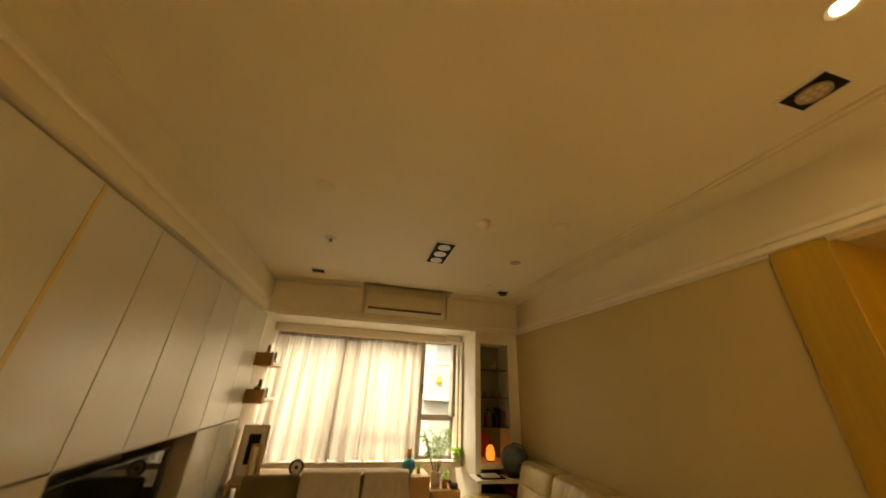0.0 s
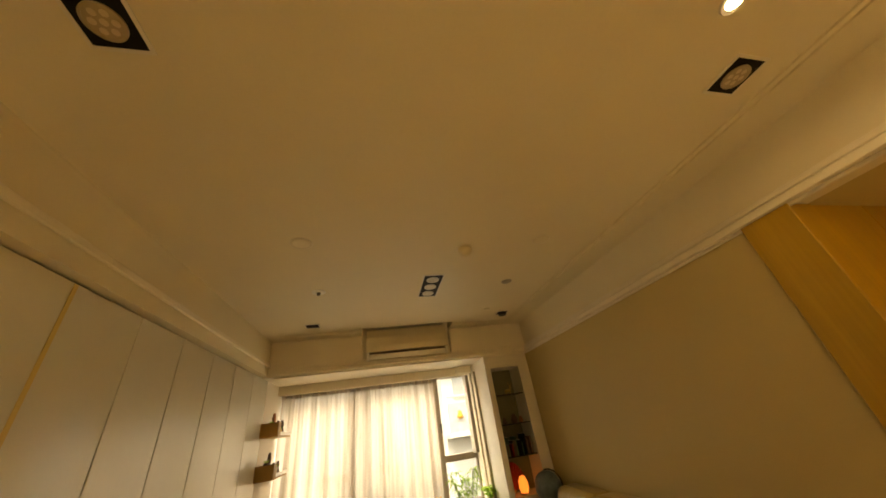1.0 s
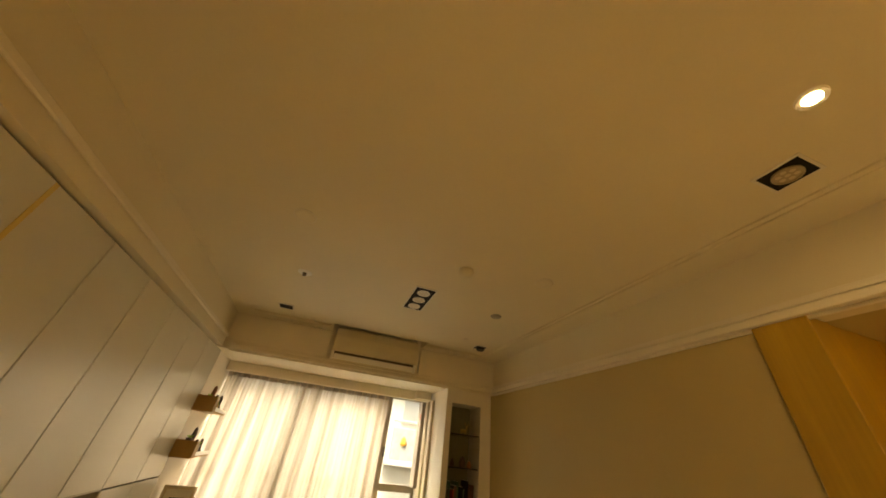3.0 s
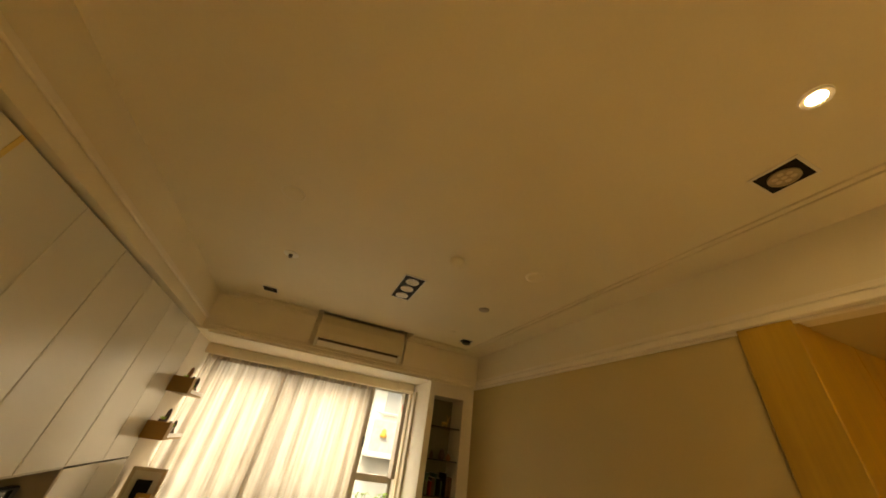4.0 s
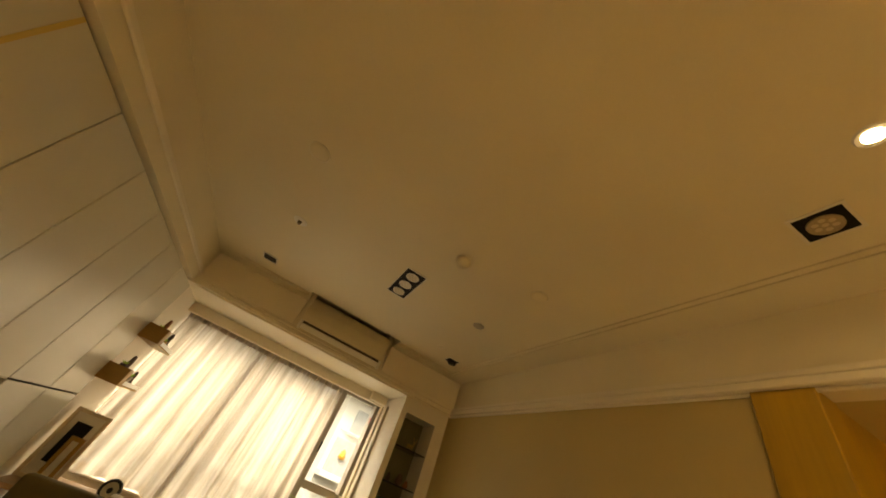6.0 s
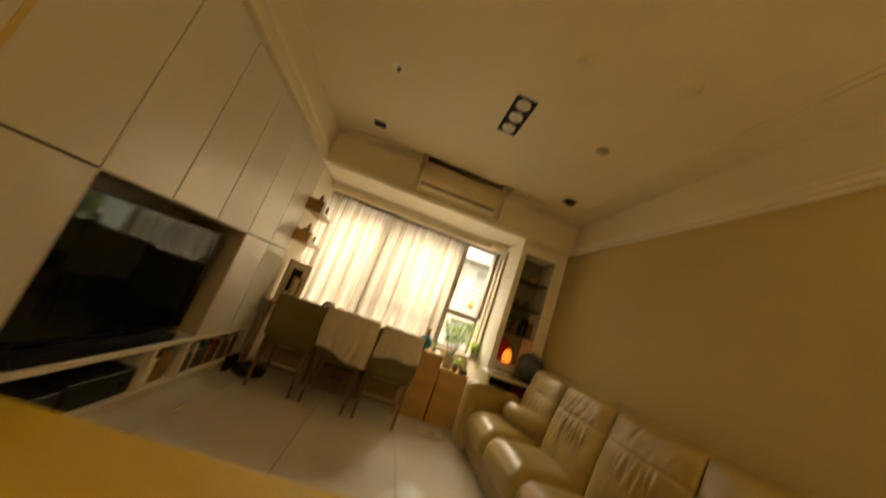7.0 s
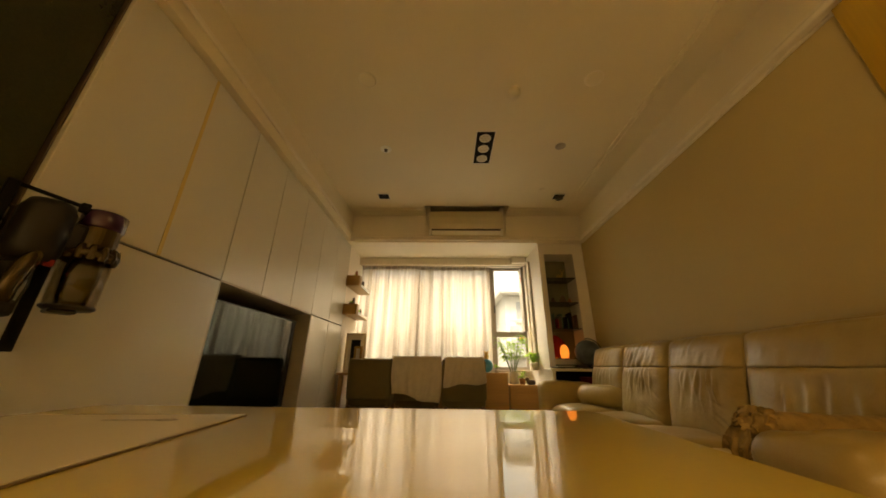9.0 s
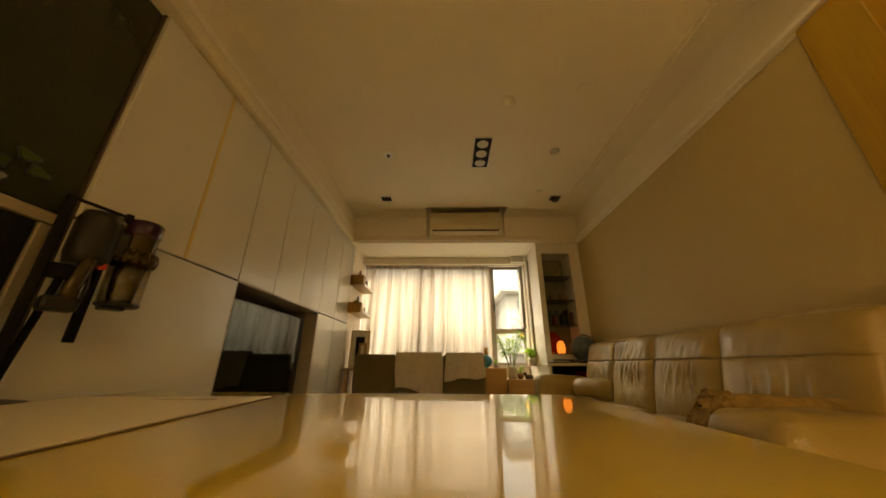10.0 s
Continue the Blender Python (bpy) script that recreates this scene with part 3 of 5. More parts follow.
for k, (y, w, h, mt, lab) in enumerate(((3.64, 0.10, 0.16, WHITE_PLASTIC, "white carton in the media bench"), (3.76, 0.12, 0.20, SHELF_WOOD, "wooden box in the media bench"))):
    d = thing("storage_box", lab, "box")
    part("carton", box(-0.32, y, 0.085, -0.05, y + w, 0.085 + h, 0.004), mt, d)
    part("lid", box(-0.325, y - 0.003, 0.0855 + h, -0.045, y + w + 0.003, 0.105 + h, 0.003), mt, d)
y = 3.97
while y < 4.85:
    t, h = rnd.uniform(0.018, 0.045), rnd.uniform(0.15, 0.24)
    mt = rnd.choice([BOOK_BROWN, BOOK_GREEN, RED_PAPER, PAPER, DARK_CLAY, SHELF_WOOD])
    bk = thing("book", "upright book in the media bench", "book", "books in the bench")
    part("cover", box(-0.25, y, 0.085, -0.05, y + t, 0.085 + h, 0.002), mt, bk)
    part("pages", box(-0.248, y + 0.003, 0.085 + h, -0.054, y + t - 0.003, 0.0865 + h), PAPER, bk)
    y += t + rnd.choice([0.001, 0.001, 0.02])

# dark glass panel on the wall nearer than the cabinets
panel = thing("dark_panel", "dark olive glass panel fixed to the wall", "panel")
part("upper_glass", box(-0.12, 0.2, 1.30, -0.03, 1.662, ZT - 0.002, 0.003), CHALK, panel)
part("rail", box(-0.12, 0.2, 1.255, -0.022, 1.662, 1.296, 0.003), GREY_LINING, panel)
part("lower_glass", box(-0.12, 0.2, 0.08, -0.03, 1.59, 1.25, 0.003), BLACK, panel)
part("side_post", box(-0.12, 1.594, 0.08, -0.022, 1.662, 1.25, 0.003), GREY_LINING, panel)
structure("wall_left_near", box(-0.5, YB, 0, -0.121, 1.666, ZT), WHITE_WALL, "cream wall behind the dark panel", "wall")


def blob(cy, cz, ry, rz, seed, x=-0.030, t=0.006):
    r = random.Random(seed)
    bm = bmesh.new()
    ph = r.uniform(0, 6)
    ring = [(cy + ry * (1 + 0.22 * math.sin(3 * a + ph)) * math.cos(a), cz + rz * (1 + 0.22 * math.sin(3 * a + ph)) * math.sin(a))
            for a in [2 * math.pi * k / 20 for k in range(20)]]
    f = bm.faces.new([bm.verts.new((x, a, b)) for a, b in ring])
    e = bmesh.ops.extrude_face_region(bm, geom=[f])
    bmesh.ops.translate(bm, vec=(t, 0, 0), verts=[v for v in e["geom"] if isinstance(v, bmesh.types.BMVert)])
    return bm


for k, (cy, cz, mt) in enumerate(((1.44, 1.40, STAIN_GREEN), (1.50, 1.45, STAIN_GREEN), (1.45, 1.345, STAIN_PALE), (1.37, 1.50, STAIN_PALE), (1.36, 1.43, STAIN_RED),
                                  (1.44, 1.31, STAIN_YELLOW), (1.30, 1.38, STAIN_YELLOW), (1.54, 1.41, STAIN_GREEN), (1.28, 1.47, STAIN_GREEN))):
    d = thing("glass_flower", "small stained glass flower stuck on the dark panel", "ornament", "stained glass flowers")
    part("lead_edge", blob(cy - 0.01, cz, 0.034, 0.022, k, -0.0298, 0.004), BLACK, d)
    part("petal", blob(cy - 0.01, cz, 0.027, 0.016, k, -0.0256, 0.003), mt, d)

# small shelves on the end wall with knick-knacks
for z, seed in ((1.845, 1), (1.455, 2)):
    s = thing("wall_shelf", "small box shelf of pale wood on the wall", "shelf", "small wall shelves")
    part("board", box(0.0, 5.0, z, 0.17, 5.54, z + 0.016, 0.002), SHELF_WOOD, s)
    part("end_board", box(0.0, 4.90, z, 0.185, 4.916, z + 0.14, 0.002), SHELF_WOOD, s)
    part("end_board", box(0.0, 4.983, z, 0.185, 4.999, z + 0.14, 0.002), SHELF_WOOD, s)
    part("box_base", box(0.0, 4.917, z, 0.185, 4.982, z + 0.016, 0.002), SHELF_WOOD, s)
    part("box_side", box(0.169, 4.917, z + 0.017, 0.185, 4.982, z + 0.14, 0.002), SHELF_WOOD, s)
    part("back_board", box(0.0, 5.0, z + 0.017, 0.014, 5.54, z + 0.105, 0.002), SHELF_WOOD, s)
    part("front_lip", box(0.158, 5.0, z + 0.017, 0.172, 5.54, z + 0.05, 0.002), BRIGHT_WHITE, s)
    r = random.Random(seed)
    y = 4.95
    k = 0
    while y < 5.48:
        h, w = r.uniform(0.12, 0.18) + max(0.0, 0.11 - 0.6 * (y - 4.95)), r.uniform(0.024, 0.030) if y < 4.97 else r.uniform(0.028, 0.042)
        y = 5.045 if 4.97 < y < 5.045 else y
        mt = r.choice([DARK_CLAY, TERRACOTTA, CERAMIC, DARK_CLAY, GOLD])
        if k % 2 == 0:
            o = thing("small_plant_pot", "tiny pot with a green succulent on the wall shelf", "plant pot", "shelf ornaments")
            part("pot", lathe([(0, 0), (w * 0.7, 0), (w, h * 0.5), (w * 0.9, h * 0.5), (0, h * 0.45)], 16, (0.09, y, z + 0.0165)), mt, o, "", True)
            bm = bmesh.new()
            for q in range(14):
                a, e = r.uniform(0, 6.28), r.uniform(0.3, 1.2)
                d = Vector((math.cos(a) * math.cos(e), math.sin(a) * math.cos(e), math.sin(e)))
                c0 = Vector((0.09, y, z + 0.012 + h * 0.5))
                side = d.orthogonal().normalized() * 0.006
                tip = bm.verts.new(c0 + d * r.uniform(0.03, 0.05))
                m1, m2, m0 = bm.verts.new(c0 + d * 0.018 + side), bm.verts.new(c0 + d * 0.018 - side), bm.verts.new(c0)
                bm.faces.new((m0, m1, tip, m2))
            part("leaves", bm, GREEN, o)
        else:
            o = thing("figurine", "small dark figurine on the wall shelf", "figurine", "shelf ornaments")
            bm = lathe([(0, 0), (w, 0), (w * 0.9, h * 0.2), (w * 0.5, h * 0.5), (w * 0.65, h * 0.7), (w * 0.4, h * 0.95), (0, h)], 14, (0.09, y, z + 0.0165))
            part("body", bm, mt, o, "", True)
        y += w * 2 + r.uniform(0.01, 0.04)
        k += 1

# ---- air conditioner ----
ac = thing("air_conditioner", "cream wall air conditioner set in a ceiling recess", "air conditioner")


def ac_shell(x0, x1, profile):
    """A long housing from a (y, z) outline."""
    bm = bmesh.new()
    ends = [[bm.verts.new((x, y, z)) for y, z in profile] for x in (x0, x1)]
    n = len(profile)
    for k in range(n):
        bm.faces.new((ends[0][k], ends[0][(k + 1) % n], ends[1][(k + 1) % n], ends[1][k]))
    bm.faces.new(ends[0][::-1])
    bm.faces.new(ends[1])
    bmesh.ops.bevel(bm, geom=list(bm.edges), offset=0.006, segments=2, affect="EDGES", profile=0.5)
    return bm


AX0, AX1, AY = 1.135, 2.145, 4.655
part("housing", ac_shell(AX0, AX1, [(AY + 0.01, 2.592), (AY, 2.66), (AY + 0.004, 2.76), (AY + 0.03, 2.86), (AY + 0.07, 2.885), (5.0, 2.885), (5.0, 2.592)]), CREAM_PLASTIC, ac)
part("vent_gap", box(AX0 + 0.012, AY + 0.03, 2.562, AX1 - 0.012, 4.90, 2.591), VENT_GREY, ac)
flap = box(AX0 + 0.035, -0.006, -0.030, AX1 - 0.035, 0.006, 0.030, 0.005, 2)
bmesh.ops.rotate(flap, verts=flap.verts, matrix=Matrix.Rotation(radians(20), 3, "X"))
bmesh.ops.translate(flap, verts=flap.verts, vec=(0, AY + 0.022, 2.533))
part("louver", flap, BRIGHT_WHITE, ac)
for x in (AX0, AX1 - 0.032):
    part("end_cap", box(x, AY + 0.012, 2.502, x + 0.032, AY + 0.10, 2.5915, 0.008, 2), BRIGHT_WHITE, ac)
part("outlet", box(AX0 + 0.034, AY + 0.05, 2.515, AX1 - 0.034, AY + 0.12, 2.5615), VENT_GREY, ac)
part("lower_lip", box(AX0 + 0.034, AY + 0.045, 2.502, AX1 - 0.034, 4.98, 2.514, 0.004), CREAM_PLASTIC, ac)
part("display", box(2.03, AY + 0.0275, 2.570, 2.07, AY + 0.0295, 2.583), BLACK, ac)
part("side_case", box(AX0 + 0.012, AY + 0.122, 2.515, AX1 - 0.012, 4.98, 2.5615), WHITE_PLASTIC, ac)
part("fixing_plate", box(1.2, 5.0, 2.56, 2.1, 5.058, 2.78), GREY_METAL, ac)


# ---- ceiling fixtures ----
def lens(parent, x, y, z, r, face):
    part("lamp_ring", lathe([(r * 0.86, 0.0), (r, 0.0), (r, -0.007), (r * 0.86, -0.007), (r * 0.86, 0.0)], 28, (x, y, z)), face, parent)
    plate = part("lamp_face", lathe([(0, -0.004), (r * 0.86, -0.004), (r * 0.86, 0.0), (0, 0.0)], 28, (x, y, z)), face, parent)
    for k in range(7):
        a = k * math.pi / 3
        rr = 0 if k == 6 else r * 0.54
        part("lens_dimple", lathe([(0, -0.0055), (r * 0.17, -0.0055), (r * 0.21, -0.0035)], 12, (x + rr * math.cos(a), y + rr * math.sin(a), z)), LED_OFF, plate)


def recess_frame(parent, x0, y0, x1, y1):
    t = 0.012
    bm = bmesh.new()
    for b in ((x0, y0, x1, y0 + t), (x0, y1 - t, x1, y1), (x0, y0 + t, x0 + t, y1 - t), (x1 - t, y0 + t, x1, y1 - t)):
        add_box(bm, b[0], b[1], ZC - 0.006, b[2], b[3], ZC - 0.0005)
    part("frame", bm, WHITE_PLASTIC, parent)
    part("black_tray", box(x0 + t, y0 + t, ZC - 0.004, x1 - t, y1 - t, ZC - 0.001), BLACK_MATT, parent)


def square_spot(x, y, half, label):
    s = thing("recessed_spotlight", label, "spotlight", "ceiling spotlights")
    recess_frame(s, x - half, y - half, x + half, y + half)
    lens(s, x, y, ZC - 0.006, half * 0.62, LED_DULL)
    return s


triple = thing("triple_spotlight", "black recessed ceiling fitting with three white round lamps", "spotlight", "ceiling spotlights")
recess_frame(triple, 1.643, 3.035, 1.830, 3.525)
for y in (3.13, 3.28, 3.43):
    lens(triple, 1.735, y, ZC - 0.006, 0.054, LED_SEEN)
square_spot(2.735, 1.215, 0.084, "black square recessed spotlight with unlit round lens")
square_spot(0.505, 1.29, 0.084, "black square recessed spotlight with unlit round lens")
for x, y, lab in ((0.585, 4.20, "dark square recessed spotlight near the beam"), (2.77, 4.20, "dark square recessed spotlight near the beam")):
    s = thing("recessed_spotlight", lab, "spotlight", "ceiling spotlights")
    recess_frame(s, x - 0.075, y - 0.07, x + 0.075, y + 0.07)
    if x > 1:
        part("lamp_cup", lathe([(0.0, -0.012), (0.045, -0.030), (0.05, 0.0), (0, 0.0)], 24, (x + 0.005, y, ZC - 0.005)), NICKEL, s, "", True)
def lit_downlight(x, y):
    lit = thing("lit_downlight", "bright warm lit ceiling downlight, the rear two added as fill", "downlight", "ceiling spotlights")
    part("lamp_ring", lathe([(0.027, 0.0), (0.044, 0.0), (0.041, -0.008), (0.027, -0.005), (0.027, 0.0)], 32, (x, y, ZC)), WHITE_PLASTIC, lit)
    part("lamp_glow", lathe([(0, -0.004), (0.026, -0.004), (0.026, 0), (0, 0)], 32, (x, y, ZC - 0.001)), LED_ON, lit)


# fittings for all three; the rear two are made up to carry the fill
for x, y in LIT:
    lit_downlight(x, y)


def disc(name, x, y, r, h, mt, label, cat, dome=False):
    o = thing(name, label, cat)
    prof = [(0, 0), (r, 0), (r, -h * 0.5), (r * 0.8, -h), (0, -h * (1.1 if dome else 1.0))]
    part("cover", lathe(prof, 32, (x, y, ZC)), mt, o, "", True)
    part("base_ring", lathe([(r, 0), (r * 1.1, 0), (r * 1.1, -0.004), (r, -0.004)], 32, (x, y, ZC)), TRIM if mt is CEILING else mt, o)
    return o


disc("speaker_cover", 0.79, 2.505, 0.062, 0.006, CEILING, "flat cream round cover plate on the ceiling", "cover")
disc("speaker_cover", 2.465, 2.50, 0.062, 0.010, CEILING, "flat cream round cover plate on the ceiling", "cover")
disc("smoke_detector", 1.895, 2.61, 0.052, 0.045, CEILING, "cream dome smoke detector on the ceiling", "smoke detector", True)
sp = disc("sprinkler", 0.78, 3.29, 0.050, 0.008, BRIGHT_WHITE, "white round ceiling sprinkler", "sprinkler")
part("sprinkler_head", lathe([(0, -0.03), (0.013, -0.03), (0.016, -0.0075), (0, -0.008)], 14, (0.78, 3.29, ZC)), VENT_GREY, sp)
sp = disc("sprinkler", 2.472, 3.25, 0.045, 0.012, GREY_LINING, "beige round ceiling sprinkler cover", "sprinkler")
disc("sensor", 2.52, 4.03, 0.035, 0.006, CEILING, "tiny cream sensor disc on the ceiling", "sensor")

# ---- the table the camera comes down to ----
TZ = 0.67
table = thing("dining_table", "large yellow laminate dining table with glossy top", "table")
bm = bmesh.new()
x0, x1, y0, y1 = 0.035, 1.955, 0.62, 2.14
ring = []
for cx, cy, a0 in ((x1 - 0.06, y1 - 0.06, 0), (x0 + 0.02, y1 - 0.02, 90), (x0 + 0.02, y0 + 0.02, 180), (x1 - 0.06, y0 + 0.06, 270)):
    rr = 0.06 if cx > 1 else 0.02
    for k in range(7):
        a = radians(a0 + 15 * k)
        ring.append((cx + rr * math.cos(a), cy + rr * math.sin(a)))
f = bm.faces.new([bm.verts.new((a, b, TZ - 0.006)) for a, b in ring])
e = bmesh.ops.extrude_face_region(bm, geom=[f])
bmesh.ops.translate(bm, vec=(0, 0, 0.006), verts=[v for v in e["geom"] if isinstance(v, bmesh.types.BMVert)])
part("tabletop", bm, TABLE_TOP, table)
part("edge_band", box(x0 + 0.012, y0 + 0.012, TZ - 0.036, x1 - 0.012, y1 - 0.012, TZ - 0.0065, 0.004), TABLE_EDGE, table)
part("apron", box(x0 + 0.08, y0 + 0.08, TZ - 0.11, x1 - 0.08, y1 - 0.08, TZ - 0.0365), TABLE_LEG, table)
for x in (x0 + 0.06, x1 - 0.13):
    for y in (y0 + 0.06, y1 - 0.13):
        part("leg", box(x, y, 0, x + 0.07, y + 0.07, TZ - 0.037, 0.006), TABLE_LEG, table)

mat_thing = thing("place_mat", "pale plastic mat with faint print on the table", "mat")
m0 = Matrix.Translation((0.752, 1.90, TZ)) @ Matrix.Rotation(radians(5.5), 4, "Z")
for nm, b, mt in (("backing", (-0.66, -0.92, 0.0003, 0.0, 0.0, 0.0035), MAT_EDGE), ("sheet", (-0.658, -0.918, 0.0036, -0.004, -0.003, 0.0062), MAT_WHITE)):
    bm = box(*b, 0.0008)
    bmesh.ops.transform(bm, matrix=m0, verts=bm.verts)
    part(nm, bm, mt, mat_thing)
for k in range(6):
    bm = box(-0.335 + 0.026 * k, -0.118, 0.0064, -0.315 + 0.026 * k, -0.108, 0.0068)
    bmesh.ops.transform(bm, matrix=m0, verts=bm.verts)
    part("print_bar", bm, PRINT, mat_thing)
bm = lathe([(0.012, 0.0064), (0.022, 0.0064), (0.022, 0.0068), (0.012, 0.0068), (0.012, 0.0064)], 24, (0, 0, 0))
bmesh.ops.scale(bm, vec=(1.3, 0.8, 1), verts=bm.verts)
bmesh.ops.translate(bm, vec=(-0.165, -0.112, 0), verts=bm.verts)
bmesh.ops.transform(bm, matrix=m0, verts=bm.verts)
part("print_ring", bm, PRINT, mat_thing)


# ---- cordless vacuum cleaner on its stand ----
def at(bm, m):
    bmesh.ops.transform(bm, matrix=m, verts=bm.verts)
    return bm


vac = thing("vacuum_cleaner", "cordless vacuum cleaner with purple cap and clear dust bin", "vacuum cleaner")
# cyclone and bin stand upright next to the motor body
CX, CY = 0.655, 1.455
VDZ = 0.67 - (1.15 + (0.67 - 0.19 - 1.15) / 1.13)
part("filter_cap", lathe([(0, 0), (0.052, 0), (0.055, 0.006), (0.055, 0.052), (0.048, 0.058), (0, 0.058)], 36, (CX, CY, 1.092)), PURPLE, vac, "purple filter cap", True)
part("cyclone_body", lathe([(0, 0), (0.050, 0), (0.050, 0.074), (0, 0.074)], 32, (CX, CY, 1.018)), BRONZE, vac)
cyc = part("cyclone_ring", lathe([(0.05, 0.0), (0.066, 0.004), (0.068, 0.014), (0.060, 0.024), (0.05, 0.028)], 36, (CX, CY, 0.994)), BRONZE, vac, "ribbed bronze cyclone ring", True)
for k in range(14):
    a = 2 * math.pi * k / 14
    part("cyclone_cone", at(lathe([(0.010, -0.020), (0.014, 0.0), (0.008, 0.026), (0, 0.028)], 10), Matrix.Translation((CX + 0.056 * math.cos(a), CY + 0.056 * math.sin(a), 1.006))), BRONZE, cyc, "", True)
part("clear_bin", lathe([(0.052, 0.0), (0.055, 0.0), (0.058, 0.145), (0.055, 0.145), (0.052, 0.0)], 36, (CX, CY, 0.848)), BIN_GLASS, vac, "clear dust bin", True)
part("bin_shroud", lathe([(0, 0), (0.032, 0), (0.040, 0.10), (0.040, 0.145), (0, 0.145)], 28, (CX, CY, 0.850)), BRONZE, vac, "", True)
part("bin_lid", lathe([(0, 0), (0.050, 0), (0.058, 0.006), (0.058, 0.012), (0, 0.012)], 32, (CX, CY, 0.838)), NICKEL, vac, "", True)
part("latch", box(CX - 0.045, CY - 0.035, 0.826, CX + 0.015, CY + 0.02, 0.838, 0.004), BLACK, vac)
part("motor_body", at(lathe([(0, 0), (0.048, 0), (0.056, 0.03), (0.056, 0.15), (0.045, 0.175), (0, 0.175)], 32), Matrix.Translation((CX - 0.118, CY - 0.02, 0.955))), NICKEL, vac, "dark nickel motor body", True)
part("body_joint", box(CX - 0.085, CY - 0.04, 1.0, CX - 0.03, CY + 0.02, 1.09, 0.012, 2), NICKEL, vac)
part("red_button", box(CX - 0.092, CY - 0.055, 0.945, CX - 0.072, CY - 0.038, 0.965, 0.003), RED, vac)
part("handle", tube([(CX - 0.11, CY - 0.05, 0.985), (CX - 0.125, CY - 0.065, 0.93), (CX - 0.135, CY - 0.07, 0.87), (CX - 0.135, CY - 0.07, 0.835)], 0.020, 14), BRONZE, vac, "", True)
part("battery", box(CX - 0.185, CY - 0.085, 0.80, CX - 0.105, CY - 0.03, 0.845, 0.012, 2), BLACK, vac)
part("suction_tube", tube([(CX - 0.075, CY + 0.015, 0.96), (CX - 0.075, CY + 0.015, 0.72)], 0.014, 14), BLACK_MATT, vac, "", True)
part("power_cable", tube([(CX - 0.11, CY - 0.07, 0.95), (CX - 0.105, CY - 0.08, 0.88), (CX - 0.11, CY - 0.075, 0.83)], 0.003, 8), BLACK, vac, "", True)
stand = thing("vacuum_stand", "black metal stand for the cordless vacuum", "stand")
SX, SY = CX - 0.20, CY - 0.02
part("pole", box(SX - 0.012, SY - 0.010, TZ - VDZ + 0.006, SX + 0.012, SY + 0.010, 1.165, 0.003), BLACK_MATT, stand)
part("top_arm", tube([(SX, SY, 1.158), (CX - 0.055, CY - 0.012, 1.150)], 0.006, 8), BLACK_MATT, stand)
part("arm_tip", box(CX - 0.068, CY - 0.028, 1.130, CX - 0.046, CY - 0.006, 1.160, 0.003), BLACK_MATT, stand)
part("bracket", box(SX + 0.012, SY - 0.02, 0.90, CX - 0.10, SY + 0.012, 0.945, 0.004), BLACK_MATT, stand)
part("lower_rod", tube([(SX + 0.05, SY + 0.02, 0.905), (SX + 0.012, SY + 0.01, TZ - VDZ + 0.012)], 0.010, 10), BLACK_MATT, stand)
part("foot", lathe([(0, 0), (0.085, 0), (0.085, 0.006), (0.02, 0.016), (0, 0.016)], 32, (SX, SY, TZ - VDZ + 0.0005)), BLACK, stand)
part("red_rim", lathe([(0.085, 0.001), (0.089, 0.001), (0.089, 0.005), (0.085, 0.005)], 32, (SX, SY, TZ - VDZ + 0.0005)), RED, stand)


turned = Matrix.Translation((0.125, 1.81, 0.19)) @ Matrix.Translation((0, 0, 1.15)) @ Matrix.Scale(1.13, 4) @ Matrix.Translation((0, 0, -1.15)) @ Matrix.Rotation(radians(65), 4, "Z") @ Matrix.Translation((-CX, -CY, 0))
vac.matrix_world = turned
stand.matrix_world = turned

# ---- dining chairs with towels ----
def chair_mesh():
    c = thing("upholstered_chair", "olive-brown fabric chair with a square padded back", "chair", "chairs at the window desk")
    def arch(p, q):
        p.y += 0.018 * (p.z / 0.2) ** 2 * 0.4 - 0.012 * q.z
        return p
    part("backrest", cushion((-0.245, -0.045, 0.47), (0.245, 0.045, 0.90), 0.035, 12, arch), CHAIR_CLOTH, c, "", True)
    part("seat", cushion((-0.235, 0.03, 0.40), (0.235, 0.48, 0.50), 0.035, 10), CHAIR_CLOTH, c, "", True)
    for x in (-0.20, 0.20):
        for y in (0.0, 0.43):
            part("leg", tube([(x, y, 0.42), (x * 1.03, y + (-0.015 if y == 0 else 0.01), 0.0)], 0.022, 8, 0.7), LEG_WOOD, c)
    part("rail", box(-0.2, 0.2, 0.14, 0.2, 0.225, 0.17, 0.003), LEG_WOOD, c)
    return c


first = chair_mesh()
first.location = (0.535, 4.49, 0)
second = copy_thing(first, pose(1.055, 4.49, 0, 0, 0, -1.5))
third = copy_thing(first, pose(1.575, 4.50, 0, 0, 0, 1.5))
tagged(second, "olive-brown fabric chair under a cream towel")
tagged(third, "olive-brown fabric chair with a short cloth over its back")


